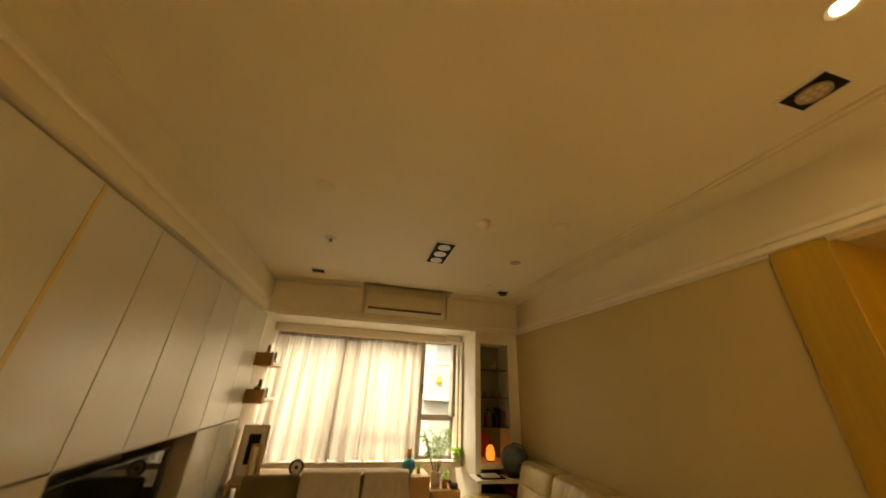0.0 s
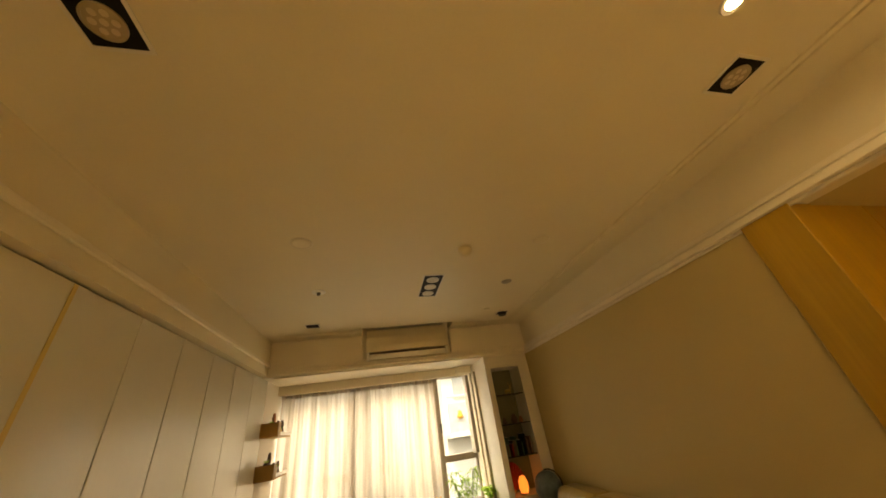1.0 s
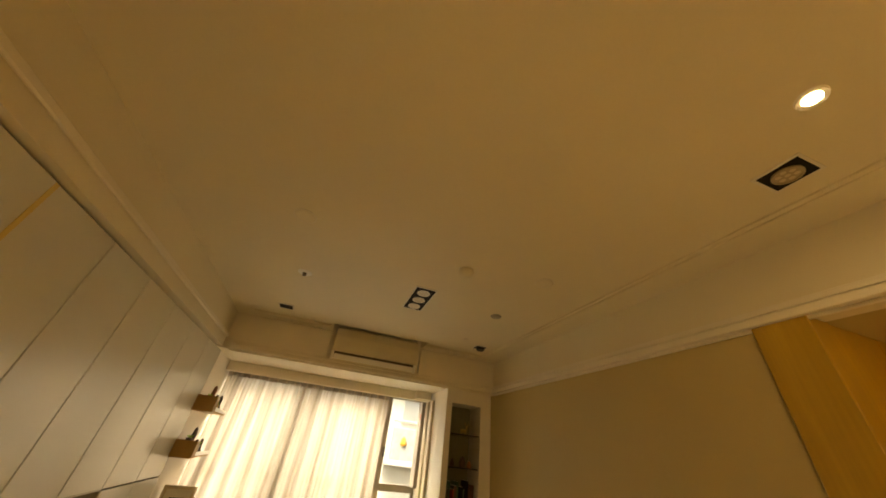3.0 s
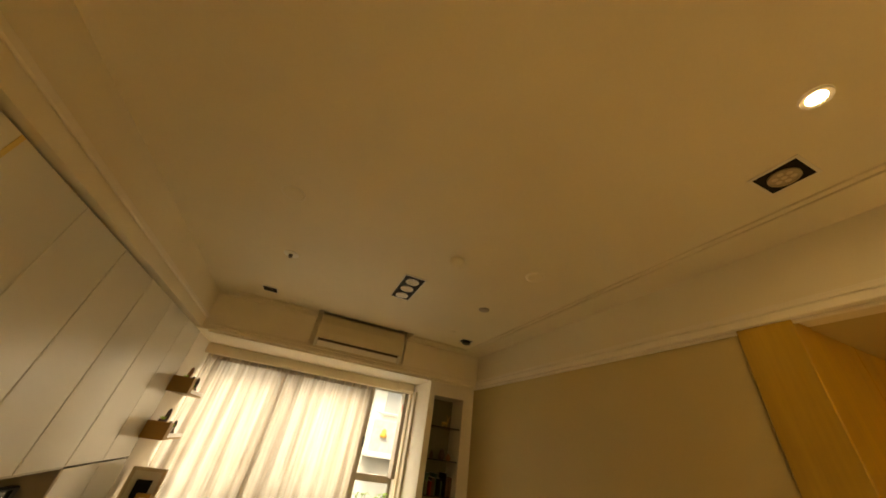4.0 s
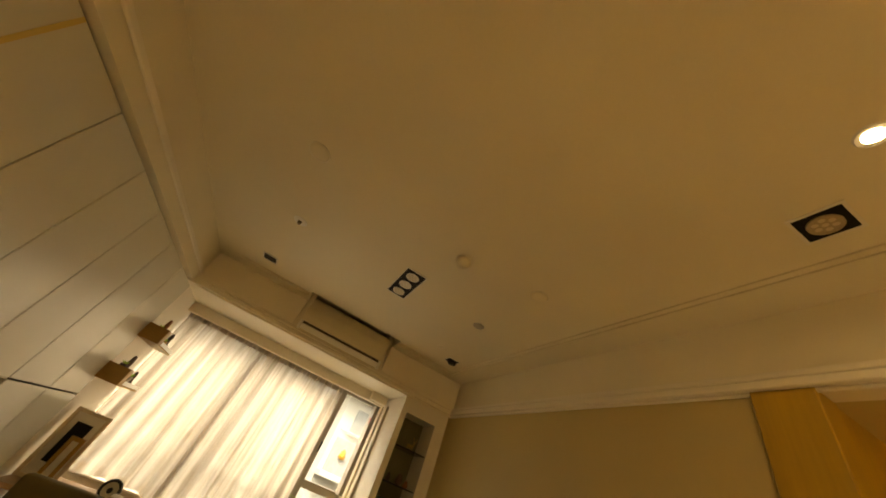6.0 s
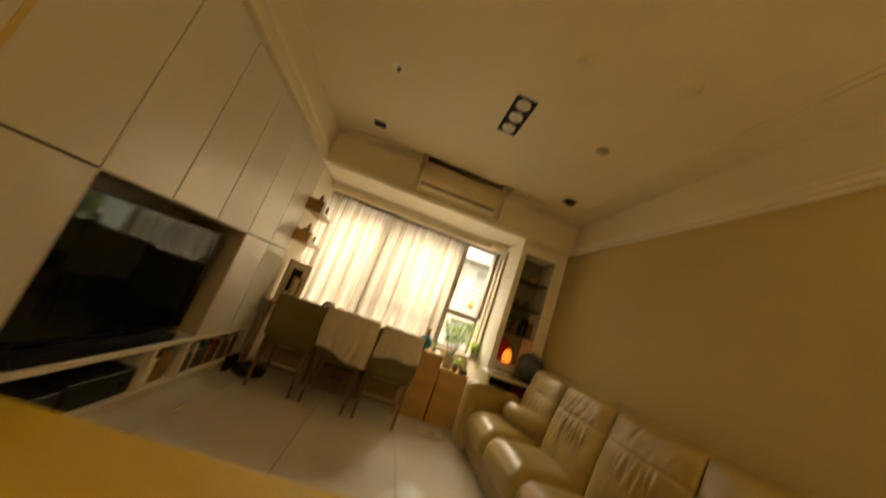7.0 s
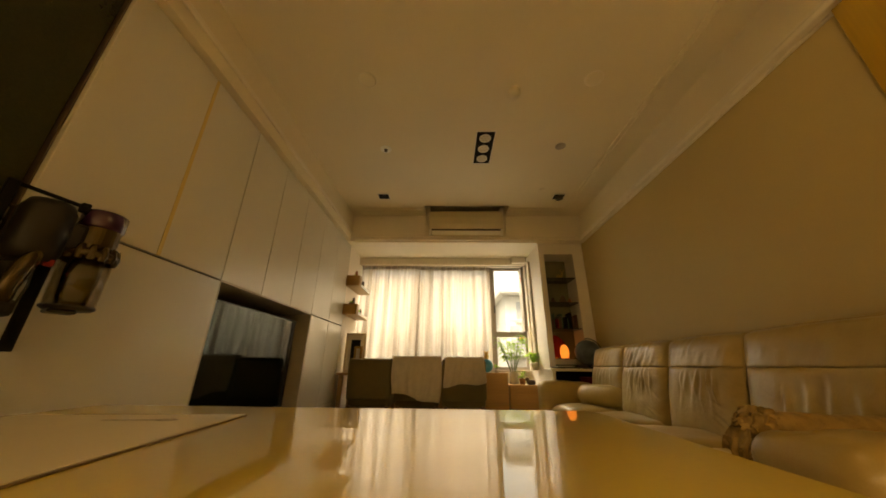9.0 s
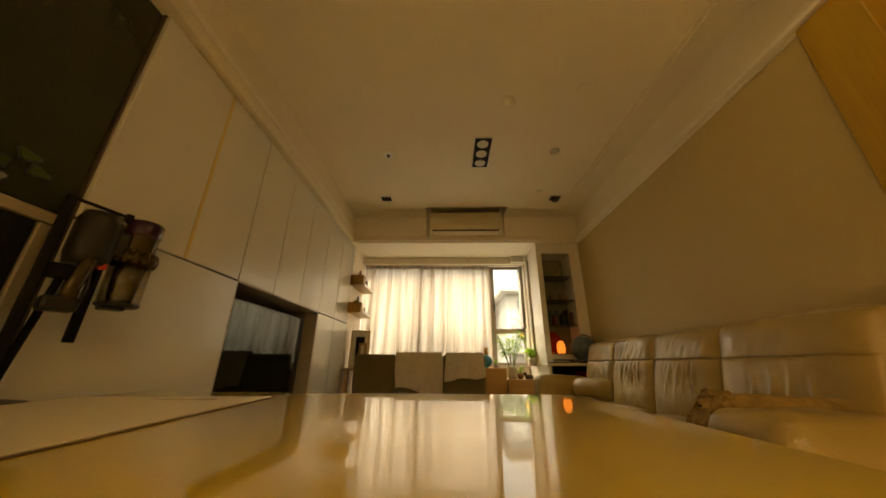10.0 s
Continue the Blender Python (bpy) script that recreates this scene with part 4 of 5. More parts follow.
def drape(name, label, x0, x1, yc, top, front_len, back_len, half, slope, seed):
    """A cloth laid over a chair's back, hanging down on both sides."""
    r = random.Random(seed)
    nx, bm = 40, bmesh.new()
    rows = []
    path = []
    n1 = 22
    for k in range(n1 + 1):
        path.append((-half - 0.006, -front_len * (1 - k / n1)))
    for k in range(1, 8):
        a = math.pi * k / 8
        path.append((-(half + 0.006) * math.cos(a), 0.012 * math.sin(a)))
    for k in range(12):
        path.append((half + 0.006, -back_len * k / 11))
    ph = [r.uniform(0, 6.28) for _ in range(5)]
    for dy, dz in path:
        row = []
        for i in range(nx + 1):
            u = i / nx
            hang = max(0, -dz) / front_len if dy < 0 else 0
            w = 0.006 * math.sin(u * 13 + ph[0]) + 0.004 * math.sin(u * 29 + ph[1] + 3 * hang)
            edge = slope * (u - 0.35) * hang * front_len + 0.012 * math.sin(u * 9 + ph[2]) * hang
            sidew = 0.02 * hang * math.sin(hang * 3 + ph[3]) * (1 if u > 0.5 else -1)
            row.append(bm.verts.new((x0 + (x1 - x0) * u + sidew, yc + dy - abs(w) * hang * 2.0 - 0.002, top + dz - edge + abs(w) * 0.3)))
        rows.append(row)
    for a, b in zip(rows, rows[1:]):
        for i in range(nx):
            bm.faces.new((a[i], a[i + 1], b[i + 1], b[i]))
    t = tagged(part(name, bm, TOWEL, None, "", True), label, "towel")
    s = t.modifiers.new("thickness", "SOLIDIFY")
    s.thickness, s.offset = 0.006, -1
    return t


drape("towel", "large cream towel draped over a chair back", 0.79, 1.325, 4.487, 0.917, 0.40, 0.25, 0.062, 0.28, 4)
drape("small_towel", "short cream cloth draped over a chair back", 1.365, 1.80, 4.497, 0.915, 0.285, 0.2, 0.062, -0.14, 9)

# ---- desk by the window and things on it ----
desk = thing("window_desk", "long wooden desk standing below the window", "desk")
part("desktop", box(0.03, 4.86, 0.71, 1.82, 5.52, 0.74, 0.004), DESK_WOOD, desk)
for x in (0.05, 1.75):
    for y in (4.90, 5.42):
        part("leg", box(x, y, 0, x + 0.05, y + 0.05, 0.709, 0.004), DESK_WOOD, desk)
# added panel hides the pale wall and keeps the space under the desk dark
part("back_panel", box(0.06, 5.30, 0.02, 1.80, 5.33, 0.708), DESK_WOOD, desk)
part("drawer", box(0.6, 4.89, 0.60, 1.2, 5.29, 0.708, 0.004), DESK_WOOD, desk)
for x0, x1, z1, d, lab in ((0.03, 0.30, 1.235, 0.0, "large cream picture frame leaning in the corner"), (0.17, 0.275, 1.06, 0.06, "smaller wooden picture frame leaning in front")):
    fr = thing("picture_frame", lab, "picture frame", "leaning frames")
    t = 0.028
    y0 = 5.10 - d
    mt = FRAME_CREAM if d == 0 else SHELF_WOOD
    part("side_bar", box(x0, y0, 0.7405, x0 + t, y0 + 0.025, z1, 0.003), mt, fr)
    part("side_bar", box(x1 - t, y0, 0.7405, x1, y0 + 0.025, z1, 0.003), mt, fr)
    part("cross_bar", box(x0 + t, y0, z1 - t, x1 - t, y0 + 0.025, z1, 0.003), mt, fr)
    part("cross_bar", box(x0 + t, y0, 0.7405, x1 - t, y0 + 0.025, 0.7405 + t, 0.003), mt, fr)
    part("mount", box(x0 + t, y0 + 0.012, 0.7405 + t, x1 - t, y0 + 0.02, z1 - t), PAPER, fr)
    if d == 0:
        part("picture", box(x0 + 0.075, y0 + 0.009, 0.86, x1 - 0.075, y0 + 0.0119, z1 - 0.09), BLACK_MATT, fr)
fan = thing("desk_fan", "small round desk fan in black and white", "fan")
m = Matrix.Translation((0.655, 5.10, 0.835)) @ Matrix.Rotation(radians(80), 4, "X") @ Matrix.Rotation(radians(0), 4, "Z")
part("ring", at(lathe([(0.055, -0.02), (0.075, -0.015), (0.078, 0.0), (0.075, 0.015), (0.055, 0.02), (0.055, -0.02)], 32), m), BLACK, fan, "", True)
part("face", at(lathe([(0, -0.008), (0.055, -0.008), (0.055, 0.008), (0, 0.008)], 32), m), WHITE_PLASTIC, fan)
part("hub", at(lathe([(0, 0.008), (0.02, 0.008), (0.016, 0.016), (0, 0.018)], 20), m), BLACK, fan, "", True)
part("base", lathe([(0, 0), (0.06, 0), (0.055, 0.015), (0.015, 0.03), (0.012, 0.03), (0, 0.03)], 24, (0.655, 5.10, 0.7405)), BLACK, fan, "", True)

# wooden boxes right of the chairs
for x0, x1, z1, lab in ((1.865, 2.15, 0.75, "tall honey wood box cabinet beside the chairs"), (2.165, 2.52, 0.615, "lower honey wood box cabinet beside the sofa")):
    c = thing("wooden_cabinet", lab, "cabinet", "wooden boxes")
    part("carcass", box(x0, 5.012, 0.0, x1, 5.42, z1 - 0.019), BOX_WOOD, c)
    part("top_board", box(x0 - 0.003, 5.0, z1 - 0.018, x1 + 0.003, 5.423, z1, 0.002), BOX_WOOD, c)
    part("front_panel", box(x0 + 0.004, 5.0, 0.03, x1 - 0.004, 5.011, z1 - 0.021, 0.002), BOX_WOOD, c)

toy = thing("ball_toy", "blue ball with a yellow crowned figure on top", "toy")
part("ball", lathe([(0.085 * math.sin(math.pi * k / 16), -0.085 * math.cos(math.pi * k / 16)) for k in range(17)], 32, (1.905, 5.13, 0.836)), BLUE, toy, "", True)
part("figure", lathe([(0, 0), (0.026, 0), (0.034, 0.03), (0.022, 0.05), (0.03, 0.068), (0.024, 0.085), (0, 0.092)], 20, (1.905, 5.13, 0.918)), YELLOW, toy, "", True)
for sx in (-1, 1):
    part("ear", at(lathe([(0.012, 0), (0.007, 0.022), (0, 0.032)], 10), Matrix.Translation((1.905 + sx * 0.018, 5.13, 0.995)) @ Matrix.Rotation(sx * 0.35, 4, "Y")), YELLOW, toy, "", True)


def leaf(bm, base, d, length, width, droop):
    d = Vector(d).normalized()
    side = d.cross(Vector((0, 0, 1)))
    side = (side if side.length > 0.05 else Vector((1, 0, 0))).normalized()
    prev = None
    for k in range(6):
        u = k / 5
        c = Vector(base) + d * length * u + Vector((0, 0, -droop * u * u * length))
        w = width * math.sin(math.pi * min(1, 0.12 + u * 0.88)) * 0.5
        lift = Vector((0, 0, w * 0.35))
        a, m_, b = bm.verts.new(c + side * w + lift), bm.verts.new(c), bm.verts.new(c - side * w + lift)
        if prev:
            bm.faces.new((prev[0], a, m_, prev[1]))
            bm.faces.new((prev[1], m_, b, prev[2]))
        prev = (a, m_, b)


rnd = random.Random(21)
bamboo = thing("lucky_bamboo", "leafy lucky bamboo stems in a pale vase", "plant")
part("vase", lathe([(0, 0), (0.05, 0), (0.058, 0.05), (0.05, 0.13), (0.055, 0.15), (0.048, 0.15), (0.042, 0.12), (0, 0.11)], 28, (2.26, 5.20, 0.6155)), CERAMIC, bamboo, "", True)
for k in range(9):
    a = 2 * math.pi * k / 9
    bx, by = 2.26 + 0.02 * math.cos(a), 5.20 + 0.02 * math.sin(a)
    lean = Vector((0.14 * math.cos(a + 0.4) + rnd.uniform(-0.03, 0.03), 0.06 * math.sin(a), rnd.uniform(0.34, 0.56)))
    pts = [Vector((bx, by, 0.73)) + lean * u + Vector((0, 0, 0.0)) for u in (0, 0.33, 0.66, 1.0)]
    part("stem", tube(pts, 0.005, 8, 0.7), STALK, bamboo, "", True)
    bm = bmesh.new()
    for u in (0.5, 0.6, 0.7, 0.8, 0.9, 1.0):
        for q in range(6):
            b2 = rnd.uniform(0, 6.28)
            leaf(bm, Vector((bx, by, 0.73)) + lean * u, (math.cos(b2), 0.7 * math.sin(b2), rnd.uniform(-0.1, 0.8)), rnd.uniform(0.06, 0.12), 0.017, rnd.uniform(0.3, 1.0))
    part("leaf_spray", bm, GREEN, bamboo, "", True)


def pot_plant(x, y, z, r, h, n, size, seed, mt, label, spread=0.6):
    q = random.Random(seed)
    o = thing("potted_plant", label, "potted plant", "plants by the window")
    part("pot", lathe([(0, 0), (r * 0.75, 0), (r, h), (r * 0.9, h), (r * 0.85, h * 0.8), (0, h * 0.8)], 24, (x, y, z)), mt, o, "", True)
    part("soil", lathe([(0, 0), (r * 0.86, 0), (r * 0.86, 0.003), (0, 0.004)], 20, (x, y, z + h * 0.82)), DARK_CLAY, o)
    bm = bmesh.new()
    for k in range(n):
        a = q.uniform(0, 6.28)
        b0 = Vector((x + r * 0.4 * math.cos(a), y + r * 0.4 * math.sin(a), z + h + q.uniform(0, size * 0.8)))
        leaf(bm, b0, (math.cos(a) * spread, math.sin(a) * spread, q.uniform(0.2, 1.0)), q.uniform(0.5, 1.0) * size, size * 0.35, q.uniform(0.2, 0.9))
    part("foliage", bm, GREEN, o, "", True)
    part("stem", tube([(x, y, z + h * 0.8), (x + 0.01, y, z + h + size)], 0.004, 8), STALK, o)
    return o


pot_plant(2.36, 5.14, 0.6155, 0.042, 0.07, 24, 0.09, 2, TERRACOTTA, "small green plant in a terracotta pot on the wooden box")
pot_plant(2.56, 5.28, 0.7845, 0.05, 0.09, 40, 0.14, 6, CERAMIC, "bushy green plant in a pale pot by the window", 0.9)
pot_plant(2.04, 5.18, 0.7505, 0.03, 0.05, 16, 0.06, 7, CERAMIC, "tiny cactus-like plant in a pale pot")
arch = thing("arched_ornament", "arched standing ornament with coloured stripes", "ornament")
bm = bmesh.new()
prof = [(-0.05, 0)] + [(0.05 * -math.cos(math.pi * k / 12), 0.09 + 0.06 * math.sin(math.pi * k / 12)) for k in range(13)] + [(0.05, 0)]
f = bm.faces.new([bm.verts.new((2.30 + a, 5.28, 0.6155 + b)) for a, b in prof])
e = bmesh.ops.extrude_face_region(bm, geom=[f])
bmesh.ops.translate(bm, vec=(0, 0.03, 0), verts=[v for v in e["geom"] if isinstance(v, bmesh.types.BMVert)])
part("plate", bm, CERAMIC, arch)
for k, mt in enumerate((RED_PAPER, PAPER, BLUE)):
    part("stripe", box(2.268 + 0.022 * k, 5.2765, 0.63, 2.286 + 0.022 * k, 5.2798, 0.70), mt, arch)
bear = thing("clay_animal", "dark brown clay animal figure on the wooden box", "figurine")
part("body", cushion((2.40, 5.05, 0.6155), (2.51, 5.12, 0.675), 0.028, 8), DARK_CLAY, bear, "", True)
part("head", cushion((2.385, 5.055, 0.66), (2.43, 5.11, 0.705), 0.02, 6), DARK_CLAY, bear, "", True)

# ---- niche contents ----
salt = thing("salt_lamp", "glowing orange salt lamp in the niche", "lamp")
part("crystal", lathe([(0, 0), (0.045, 0), (0.056, 0.05), (0.05, 0.11), (0.03, 0.15), (0, 0.16)], 9, (2.86, 4.90, 0.935)), SALT_GLOW, salt)
part("base", lathe([(0, 0), (0.05, 0), (0.05, 0.013), (0, 0.013)], 20, (2.86, 4.90, 0.9205)), LEG_WOOD, salt)
card = thing("red_paper_fan", "red paper fan behind the salt lamp", "decoration")
bm = bmesh.new()
c0 = bm.verts.new((2.80, 5.06, 0.9215))
prev = None
for k in range(25):
    a = radians(20 + 140 * k / 24)
    v = bm.verts.new((2.80 + 0.22 * math.cos(a) * 0.8, 5.06 + (0.008 if k % 2 else -0.008), 0.9215 + 0.30 * math.sin(a)))
    if prev:
        bm.faces.new((c0, prev, v))
    prev = v
part("pleats", bm, RED_PAPER, card)
part("clasp", box(2.785, 5.045, 0.9205, 2.815, 5.075, 0.95, 0.003), GOLD, card)
deer = thing("gold_animal", "small gold horned figurine on the glass shelf", "figurine")
part("body", cushion((2.88, 4.90, 1.9705), (2.96, 4.94, 2.01), 0.016, 6), GOLD, deer, "", True)
part("neck", tube([(2.955, 4.92, 2.0), (2.965, 4.92, 2.045)], 0.011, 8), GOLD, deer, "", True)
for sx in (-1, 1):
    part("horn", tube([(2.965, 4.92, 2.04), (2.965 + 0.02 * sx, 4.92, 2.065), (2.965 + 0.024 * sx, 4.92, 2.085)], 0.004, 6), GOLD, deer)
    part("leg", tube([(2.92 + 0.028 * sx, 4.92, 1.98), (2.92 + 0.03 * sx, 4.92, 1.9505)], 0.007, 6), GOLD, deer)
for x, z, r, h, mt, nm, lab in ((2.80, 1.6205, 0.03, 0.06, DARK_CLAY, "clay_cup", "small dark cup on the glass shelf"), (2.93, 1.6205, 0.045, 0.09, DARK_CLAY, "clay_jar", "round dark jar on the glass shelf"),
                                (3.02, 1.6205, 0.03, 0.05, TERRACOTTA, "clay_cup", "small reddish cup on the glass shelf")):
    o = thing(nm, lab, "pottery", "niche pottery")
    part("body", lathe([(0, 0), (r * 0.7, 0), (r, h * 0.45), (r * 0.6, h * 0.9), (r * 0.65, h), (0, h)], 20, (x, 4.93, z)), mt, o, "", True)
    part("lid", lathe([(r * 0.66, 0), (r * 0.5, 0.01), (0.006, 0.014), (0.006, 0.022), (0, 0.023)], 16, (x, 4.93, z + h)), mt, o, "", True)
x = 2.715
r = random.Random(12)
while x < 3.06:
    t, h = r.uniform(0.014, 0.035), r.uniform(0.12, 0.21)
    o = thing("book", "upright book on the glass shelf", "book", "niche books")
    mt = r.choice([BOOK_GREEN, BOOK_BROWN, DARK_CLAY, BLACK_MATT, RED_PAPER, BOOK_GREEN])
    part("cover", box(x, 4.88, 1.2905, x + t, 5.06, 1.2905 + h, 0.0015), mt, o)
    part("pages", box(x + 0.002, 4.884, 1.2905 + h, x + t - 0.002, 5.058, 1.292 + h), PAPER, o)
    x += t + r.choice([0.001, 0.001, 0.03])

# globe, tray and red box on the ledge
globe = thing("desk_globe", "grey-blue globe with a dark meridian arm", "globe")
GX, GY, GZ = 3.045, 4.66, 0.99
part("ball", lathe([(0.145 * math.sin(math.pi * k / 24), -0.145 * math.cos(math.pi * k / 24)) for k in range(25)], 48, (GX, GY, GZ)), GLOBE, globe, "", True)
part("meridian", tube([(GX + 0.156 * math.sin(radians(a)), GY - 0.03, GZ + 0.156 * math.cos(radians(a))) for a in range(-10, 191, 10)], 0.006, 8), BLACK, globe, "", True)
part("foot", lathe([(0, 0), (0.08, 0), (0.07, 0.012), (0.012, 0.02), (0.010, 0.035), (0, 0.035)], 28, (GX, GY, 0.8155)), BLACK, globe, "", True)
tray = thing("black_tray", "black tray with papers on the ledge", "tray")
part("tray_base", box(2.62, 4.56, 0.8155, 2.90, 4.74, 0.828, 0.004), BLACK_MATT, tray)
part("papers", box(2.65, 4.58, 0.829, 2.84, 4.72, 0.842), PAPER, tray)
rb = thing("red_box", "red box in the cubby under the ledge", "box")
part("carton", box(2.95, 4.545, 0.5755, 3.15, 4.75, 0.70, 0.004), RED_PAPER, rb)
part("lid", box(2.945, 4.54, 0.7005, 3.155, 4.755, 0.725, 0.004), RED_PAPER, rb)
part("label_plate", box(2.99, 4.5385, 0.60, 3.06, 4.5445, 0.66), PAPER, rb)

# things on the floor by the desk
fl = thing("floor_scale", "thin white bathroom scale lying on the tiles", "scale")
part("plate", box(2.06, 4.62, 0.006, 2.34, 4.86, 0.026, 0.004), WHITE_PLASTIC, fl)
part("display", box(2.16, 4.64, 0.0262, 2.24, 4.67, 0.0275), VENT_GREY, fl)
for x in (2.08, 2.30):
    part("foot", box(x, 4.70, 0.0, x + 0.02, 4.74, 0.0058), BLACK, fl)
rv = thing("robot_vacuum", "flat black robot vacuum parked by the cabinets", "robot vacuum")
part("shell", lathe([(0, 0.008), (0.15, 0.008), (0.155, 0.02), (0.155, 0.06), (0.145, 0.075), (0, 0.078)], 40, (0.22, 4.78, 0)), BLACK, rv, "", True)
part("turret", lathe([(0.045, 0.078), (0.04, 0.092), (0, 0.094)], 24, (0.22, 4.78, 0)), BLACK_MATT, rv, "", True)
part("dock", box(0.02, 4.62, 0.0, 0.06, 4.84, 0.14, 0.006), BLACK_MATT, rv)
bx = thing("storage_crate", "dark storage crate under the desk", "box")
part("crate", box(0.75, 4.98, 0.0, 1.35, 5.28, 0.26, 0.008), LEG_WOOD, bx)
part("handle", box(0.98, 4.972, 0.15, 1.12, 4.979, 0.18, 0.002), BLACK, bx)

# ---- leather sofa ----
sofa = thing("leather_sofa", "long taupe leather sofa with wrinkled back cushions", "sofa")
SEAMS = [4.40, 3.80, 3.19, 2.58, 1.86]
FX = 2.43
part("base", box(2.52, 1.66, 0.05, 3.20, 4.64, 0.27, 0.015, 2), LEATHER, sofa)
for x in (2.58, 3.12):
    for y in (1.68, 4.56):
        part("foot", box(x, y, 0.0, x + 0.05, y + 0.05, 0.05), BLACK, sofa)
fold_rnd = random.Random(21)
# gathers under each headrest: how many, how strong, how far below the seam
GATHERS = ((5, 0.5, 0.03), (8, 1.0, 0.03), (7, 1.25, 0.05), (4, 1.15, 0.11))
CREASED = (0.4, 1.5, 0.8, 0.35)
FOLDS, SLANTS = [], []
for (b, a), (count, deep, start) in zip(zip(SEAMS, SEAMS[1:]), GATHERS):
    row = []
    for k in range(count):
        off = (k - (count - 1) / 2) * 0.31 / count + fold_rnd.uniform(-0.012, 0.012) - 0.015
        row.append((off, off * fold_rnd.uniform(0.5, 1.2), fold_rnd.uniform(0.010, 0.016), start + fold_rnd.uniform(0.03, 0.06), fold_rnd.uniform(0.05, 0.10), deep * fold_rnd.uniform(0.55, 1.0)))
    FOLDS.append(row)
    SLANTS.append([(fold_rnd.uniform(-0.22, -0.14), fold_rnd.uniform(-0.10, 0.06), fold_rnd.uniform(0.35, 0.9), deep * fold_rnd.uniform(0.10, 0.22)) for k in range(4)])
for i, (b, a) in enumerate(zip(SEAMS, SEAMS[1:])):
    seed = 3.7 * i

    def seat_shape(p, q, s=seed):
        if q.z > 0.2:
            p.z += 0.035 * (1 - q.x * q.x) * (1 - q.y * q.y) + 0.008 * noise.noise(Vector((p.x * 6, p.y * 6, s)))
        if q.x < -0.5:
            p.z -= 0.02 * (-q.x - 0.5) * 2
        return p

    part("seat_cushion", cushion((FX, max(a, 1.965) + 0.004, 0.24), (3.02, b - 0.004, 0.465), 0.085, 18, seat_shape), LEATHER, sofa, "", True)

    def back_shape(p, q, s=seed, i=i):
        f = max(0.0, -q.x)
        u = (q.z + 1) / 2
        down = 0.205 - p.z
        ridge = 0.0
        for off, lean, wide, mid, long, deep in FOLDS[i]:
            g = (p.y - off - lean * down - 0.006 * math.sin(down * 30 + off * 60)) / (wide * (1 + 1.5 * down))
            ridge += deep * (math.exp(-g * g) - 0.3 * math.exp(-(g - 1.6) ** 2)) * math.exp(-((down - mid) / long) ** 2)
        for yc, zc, tilt, deep in SLANTS[i]:
            dy, dz = p.y - yc, p.z - zc
            along, across = dy + tilt * dz, dz - tilt * dy
            ridge -= deep * math.exp(-(across / 0.011) ** 2) * math.exp(-(along / 0.07) ** 2)
        soft = noise.noise(Vector((p.y * 6 + s, p.z * 6, s))) + 0.4 * noise.noise(Vector((p.y * 15 + s, p.z * 13, s)))
        belly = (1 - abs(q.y) ** 5) * (1 - max(0.0, q.z) ** 10 - max(0.0, -q.z) ** 2.5)
        p.x += f * (-0.060 * belly - 0.014 * ridge * (1 - q.y ** 4) + 0.007 * soft)
        low = max(0.0, -q.z - 0.25) / 0.75
        p.y *= 1 - 0.075 * low * low
        p.z += 0.03 * low * q.y * q.y
        p.x += 0.10 * (u - 0.5)
        return p

    part("back_cushion", cushion((2.95, a - 0.008, 0.37), (3.13, b + 0.008, 0.858), 0.024, 84, back_shape), LEATHER, sofa, "", True)

    def head_shape(p, q, s=seed, i=i):
        f = max(0.0, -q.x)
        fine = noise.noise(Vector((p.y * 30 + s + p.z * 14, p.z * 9, s))) * math.exp(-((q.y - 0.15) / 0.6) ** 2)
        soft = noise.noise(Vector((p.y * 8 + s, p.z * 10, s)))
        p.x += f * (-0.050 * (1 - abs(q.y) ** 5) * (1 - max(0.0, -q.z) ** 10 - max(0.0, q.z) ** 2.5) + 0.005 * soft + 0.010 * CREASED[i] * fine) + 0.025 * q.z
        p.z += 0.010 * (1 - q.y ** 2) * max(0, q.z) - 0.012 * q.y ** 6 * max(0, q.z)
        return p

    part("headrest", cushion((3.008, a - 0.008, 0.820), (3.19, b + 0.008, 1.024), 0.028, 56, head_shape), LEATHER, sofa, "", True)
part("back_panel", box(3.135, 1.82, 0.27, 3.215, 4.62, 0.90, 0.03, 3), LEATHER, sofa)


def arm_shape(p, q):
    if q.z > 0.3:
        p.z += 0.010 * noise.noise(Vector((p.x * 5, p.y * 5, 1.0))) + 0.012 * (1 - q.y * q.y) - 0.02 * max(0.0, q.x)
    return p


for x0, y0, y1, z1 in ((2.40, 4.405, 4.66, 0.68), (2.33, 1.62, 1.965, 0.648)):
    part("armrest", cushion((x0, y0, 0.06), (2.99, y1, z1), 0.075, 22, arm_shape), LEATHER, sofa, "", True)
bol = thing("bolster_cushion", "round taupe leather bolster cushion on the sofa", "cushion")
m = Matrix.Translation((2.86, 4.03, 0.575)) @ Matrix.Rotation(radians(-62), 4, "Z") @ Matrix.Rotation(radians(90), 4, "Y")
part("roll", at(lathe([(0, -0.24), (0.06, -0.24), (0.092, -0.215), (0.10, -0.1), (0.10, 0.1), (0.092, 0.215), (0.06, 0.24), (0, 0.24)], 36), m), LEATHER, bol, "", True)
for s in (-0.205, 0.205):
    part("piping", at(lathe([(0.092, s - 0.004), (0.099, s), (0.092, s + 0.004)], 36), m), LEATHER, bol, "", True)

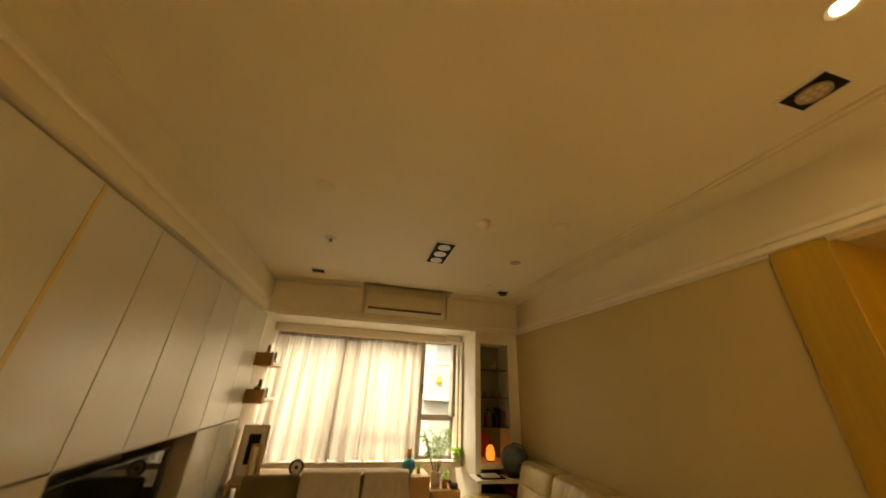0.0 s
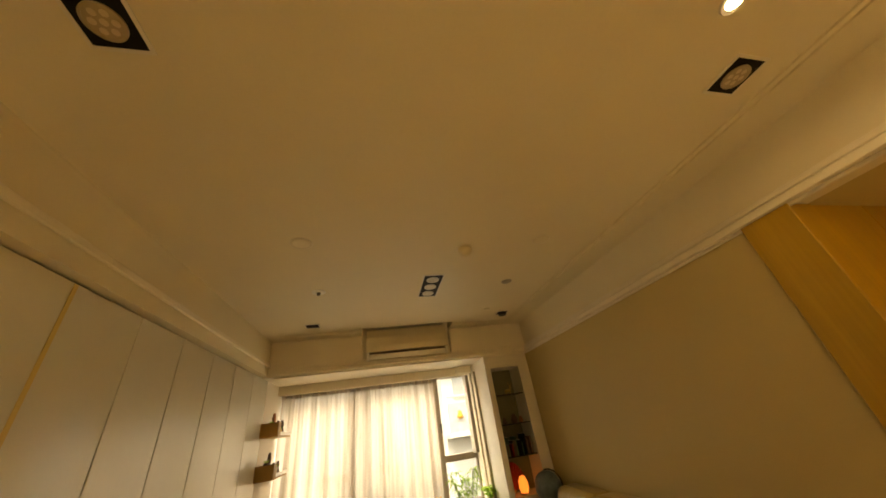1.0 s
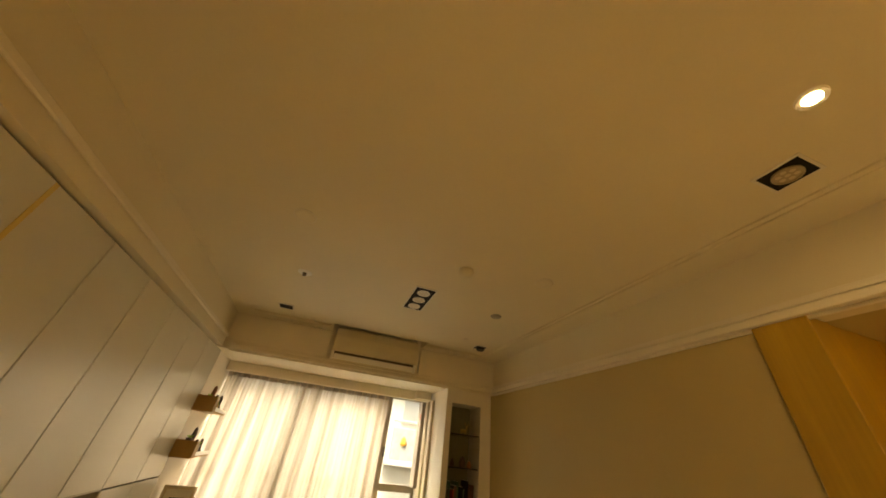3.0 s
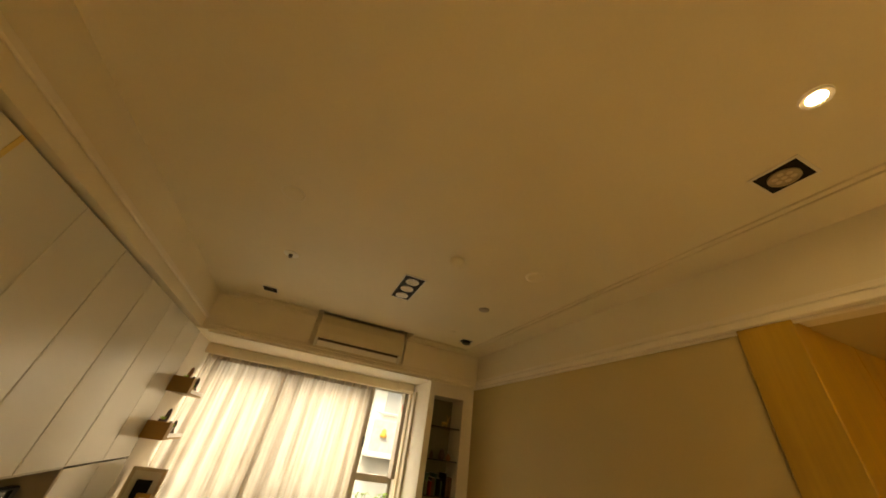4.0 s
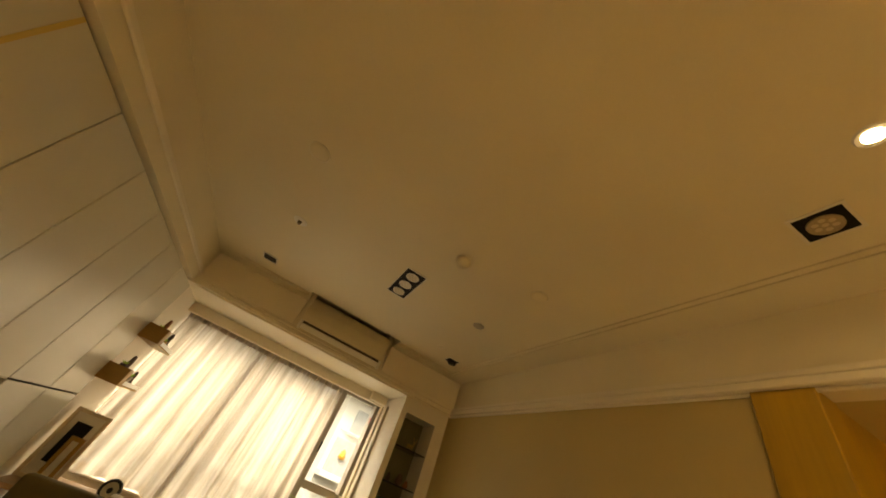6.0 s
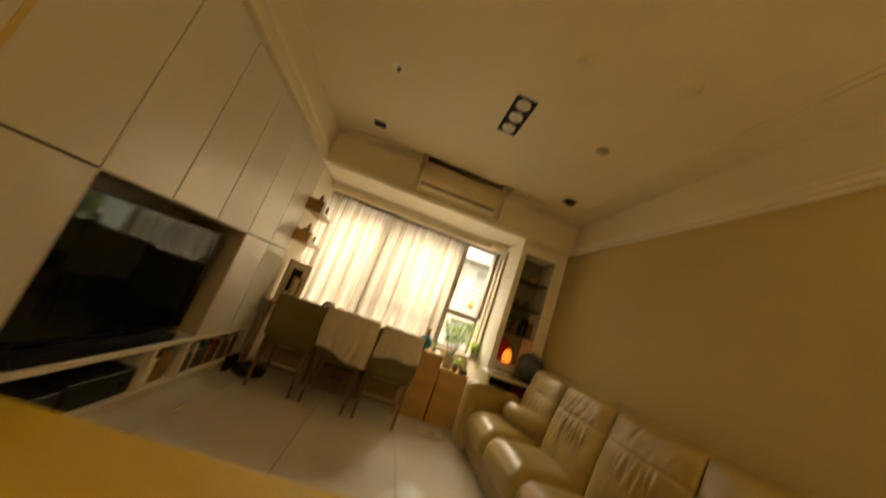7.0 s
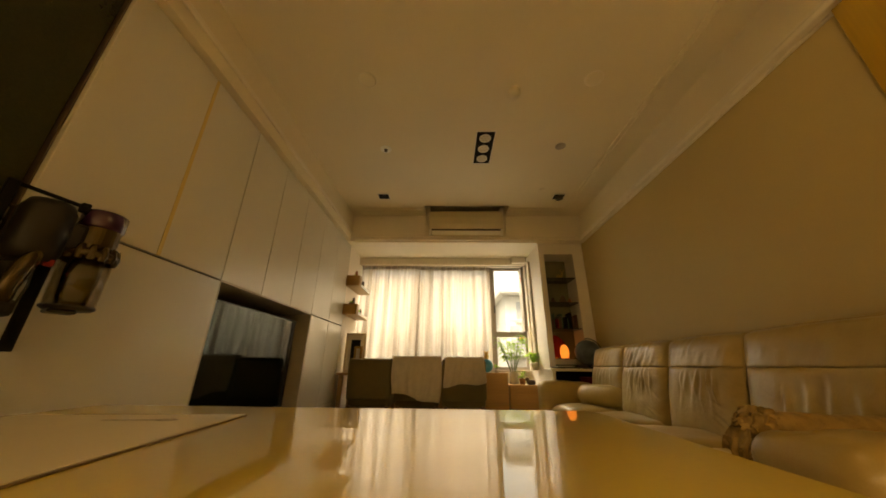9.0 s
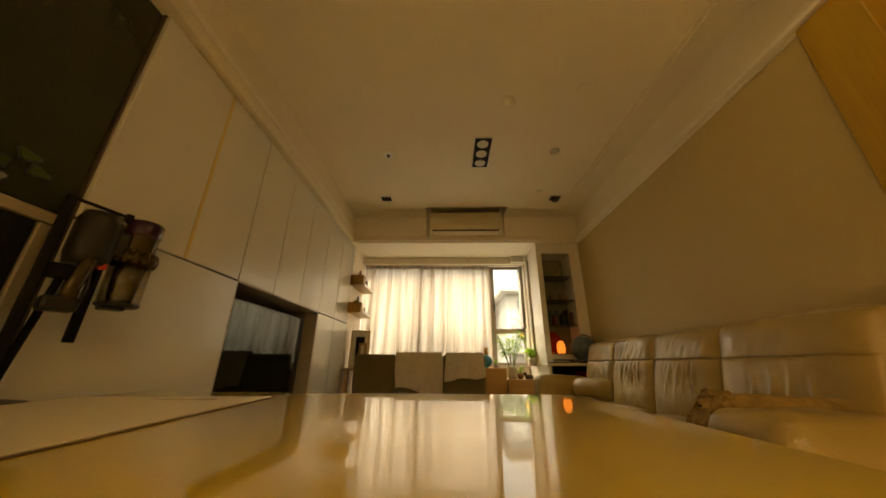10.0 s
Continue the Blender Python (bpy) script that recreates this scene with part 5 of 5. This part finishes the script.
# rumpled blanket along the near armrest
def cloth(name, place, nx, ny, parent):
    bm = bmesh.new()
    rows = [[bm.verts.new(place(i / nx, j / ny)) for i in range(nx + 1)] for j in range(ny + 1)]
    for a, b in zip(rows, rows[1:]):
        for i in range(nx):
            bm.faces.new((a[i], a[i + 1], b[i + 1], b[i]))
    ob = part(name, bm, BLANKET, parent, "", True)
    sm = ob.modifiers.new("thickness", "SOLIDIFY")
    sm.thickness, sm.offset = 0.006, 1
    return ob


def roll(u, v):
    """Folded length lying in the angle between armrest and cushion."""
    a = math.pi * (1.12 - 1.24 * v)
    w = 0.060 - 0.020 * u + 0.006 * noise.noise(Vector((u * 5, 3 * v, 7)))
    h = 0.050 - 0.025 * u + 0.007 * noise.noise(Vector((u * 7, v * 4, 4)))
    x = 2.455 + 0.66 * u + 0.006 * noise.noise(Vector((u * 9, v * 6, 2)))
    fuzz = 0.0025 * noise.noise(Vector((u * 60, v * 26, 4)))
    return x, 1.990 + (w + fuzz) * math.cos(a), 0.640 + (h + fuzz) * math.sin(a) - 0.05 * max(0.0, -math.sin(a))


def bunch(u, v):
    """Scrunched end with deep, uneven pleats."""
    a = math.pi * (1.2 - 1.4 * v)
    n1 = noise.noise(Vector((u * 3.2, v * 5.5, 11)))
    n2 = noise.noise(Vector((u * 6.5 + 4 * n1, v * 9, 5)))
    pleat = math.sin(v * 21 + 5 * n1 + 3 * u)
    rad = 0.050 + 0.010 * pleat + 0.010 * n1 + 0.006 * n2
    close = 1 - 0.55 * max(0.0, 0.35 - u) / 0.35
    x = 2.368 + 0.105 * u + 0.012 * pleat * (1 - u) + 0.010 * n2
    return x, 1.985 + rad * close * math.cos(a), 0.645 + rad * close * math.sin(a) * 1.05


def tail(u, v):
    """Corner that hangs down over the front of the armrest."""
    n1 = noise.noise(Vector((u * 4, v * 5, 3)))
    pleat = math.sin(u * 17 + 4 * n1)
    x = 2.372 - 0.030 * math.sin(min(1.0, v * 1.6) * 1.5) + 0.008 * pleat * v
    return x, 1.945 + 0.075 * u + 0.03 * v * (u - 0.5), 0.645 - 0.10 * v - 0.03 * v * math.sin(u * 5) + 0.006 * n1


blanket = thing("blanket", "folded tan fleece blanket laid along the sofa armrest", "blanket")
cloth("folded_length", roll, 90, 30, blanket)
cloth("bunched_end", bunch, 50, 70, blanket)
cloth("hanging_corner", tail, 40, 30, blanket)

# ---- floor tiles ----
tile_mesh = {}
TS = 0.80
for i in range(-1, 6):
    for j in range(-3, 8):
        x0, y0 = 1.02 + (i - 1) * TS, 3.36 + (j - 4) * TS
        if x0 > 4.5 or y0 > 5.7 or x0 < -0.9:
            continue
        if "tile" not in tile_mesh:
            tile_mesh["tile"] = mesh_of(box(0.0015, 0.0015, -0.0119, TS - 0.0015, TS - 0.0015, 0.0, 0.001), "tile", TILE)
        t = new("tile", tile_mesh["tile"])
        t.parent = floor
        t.location = (x0, y0, 0)
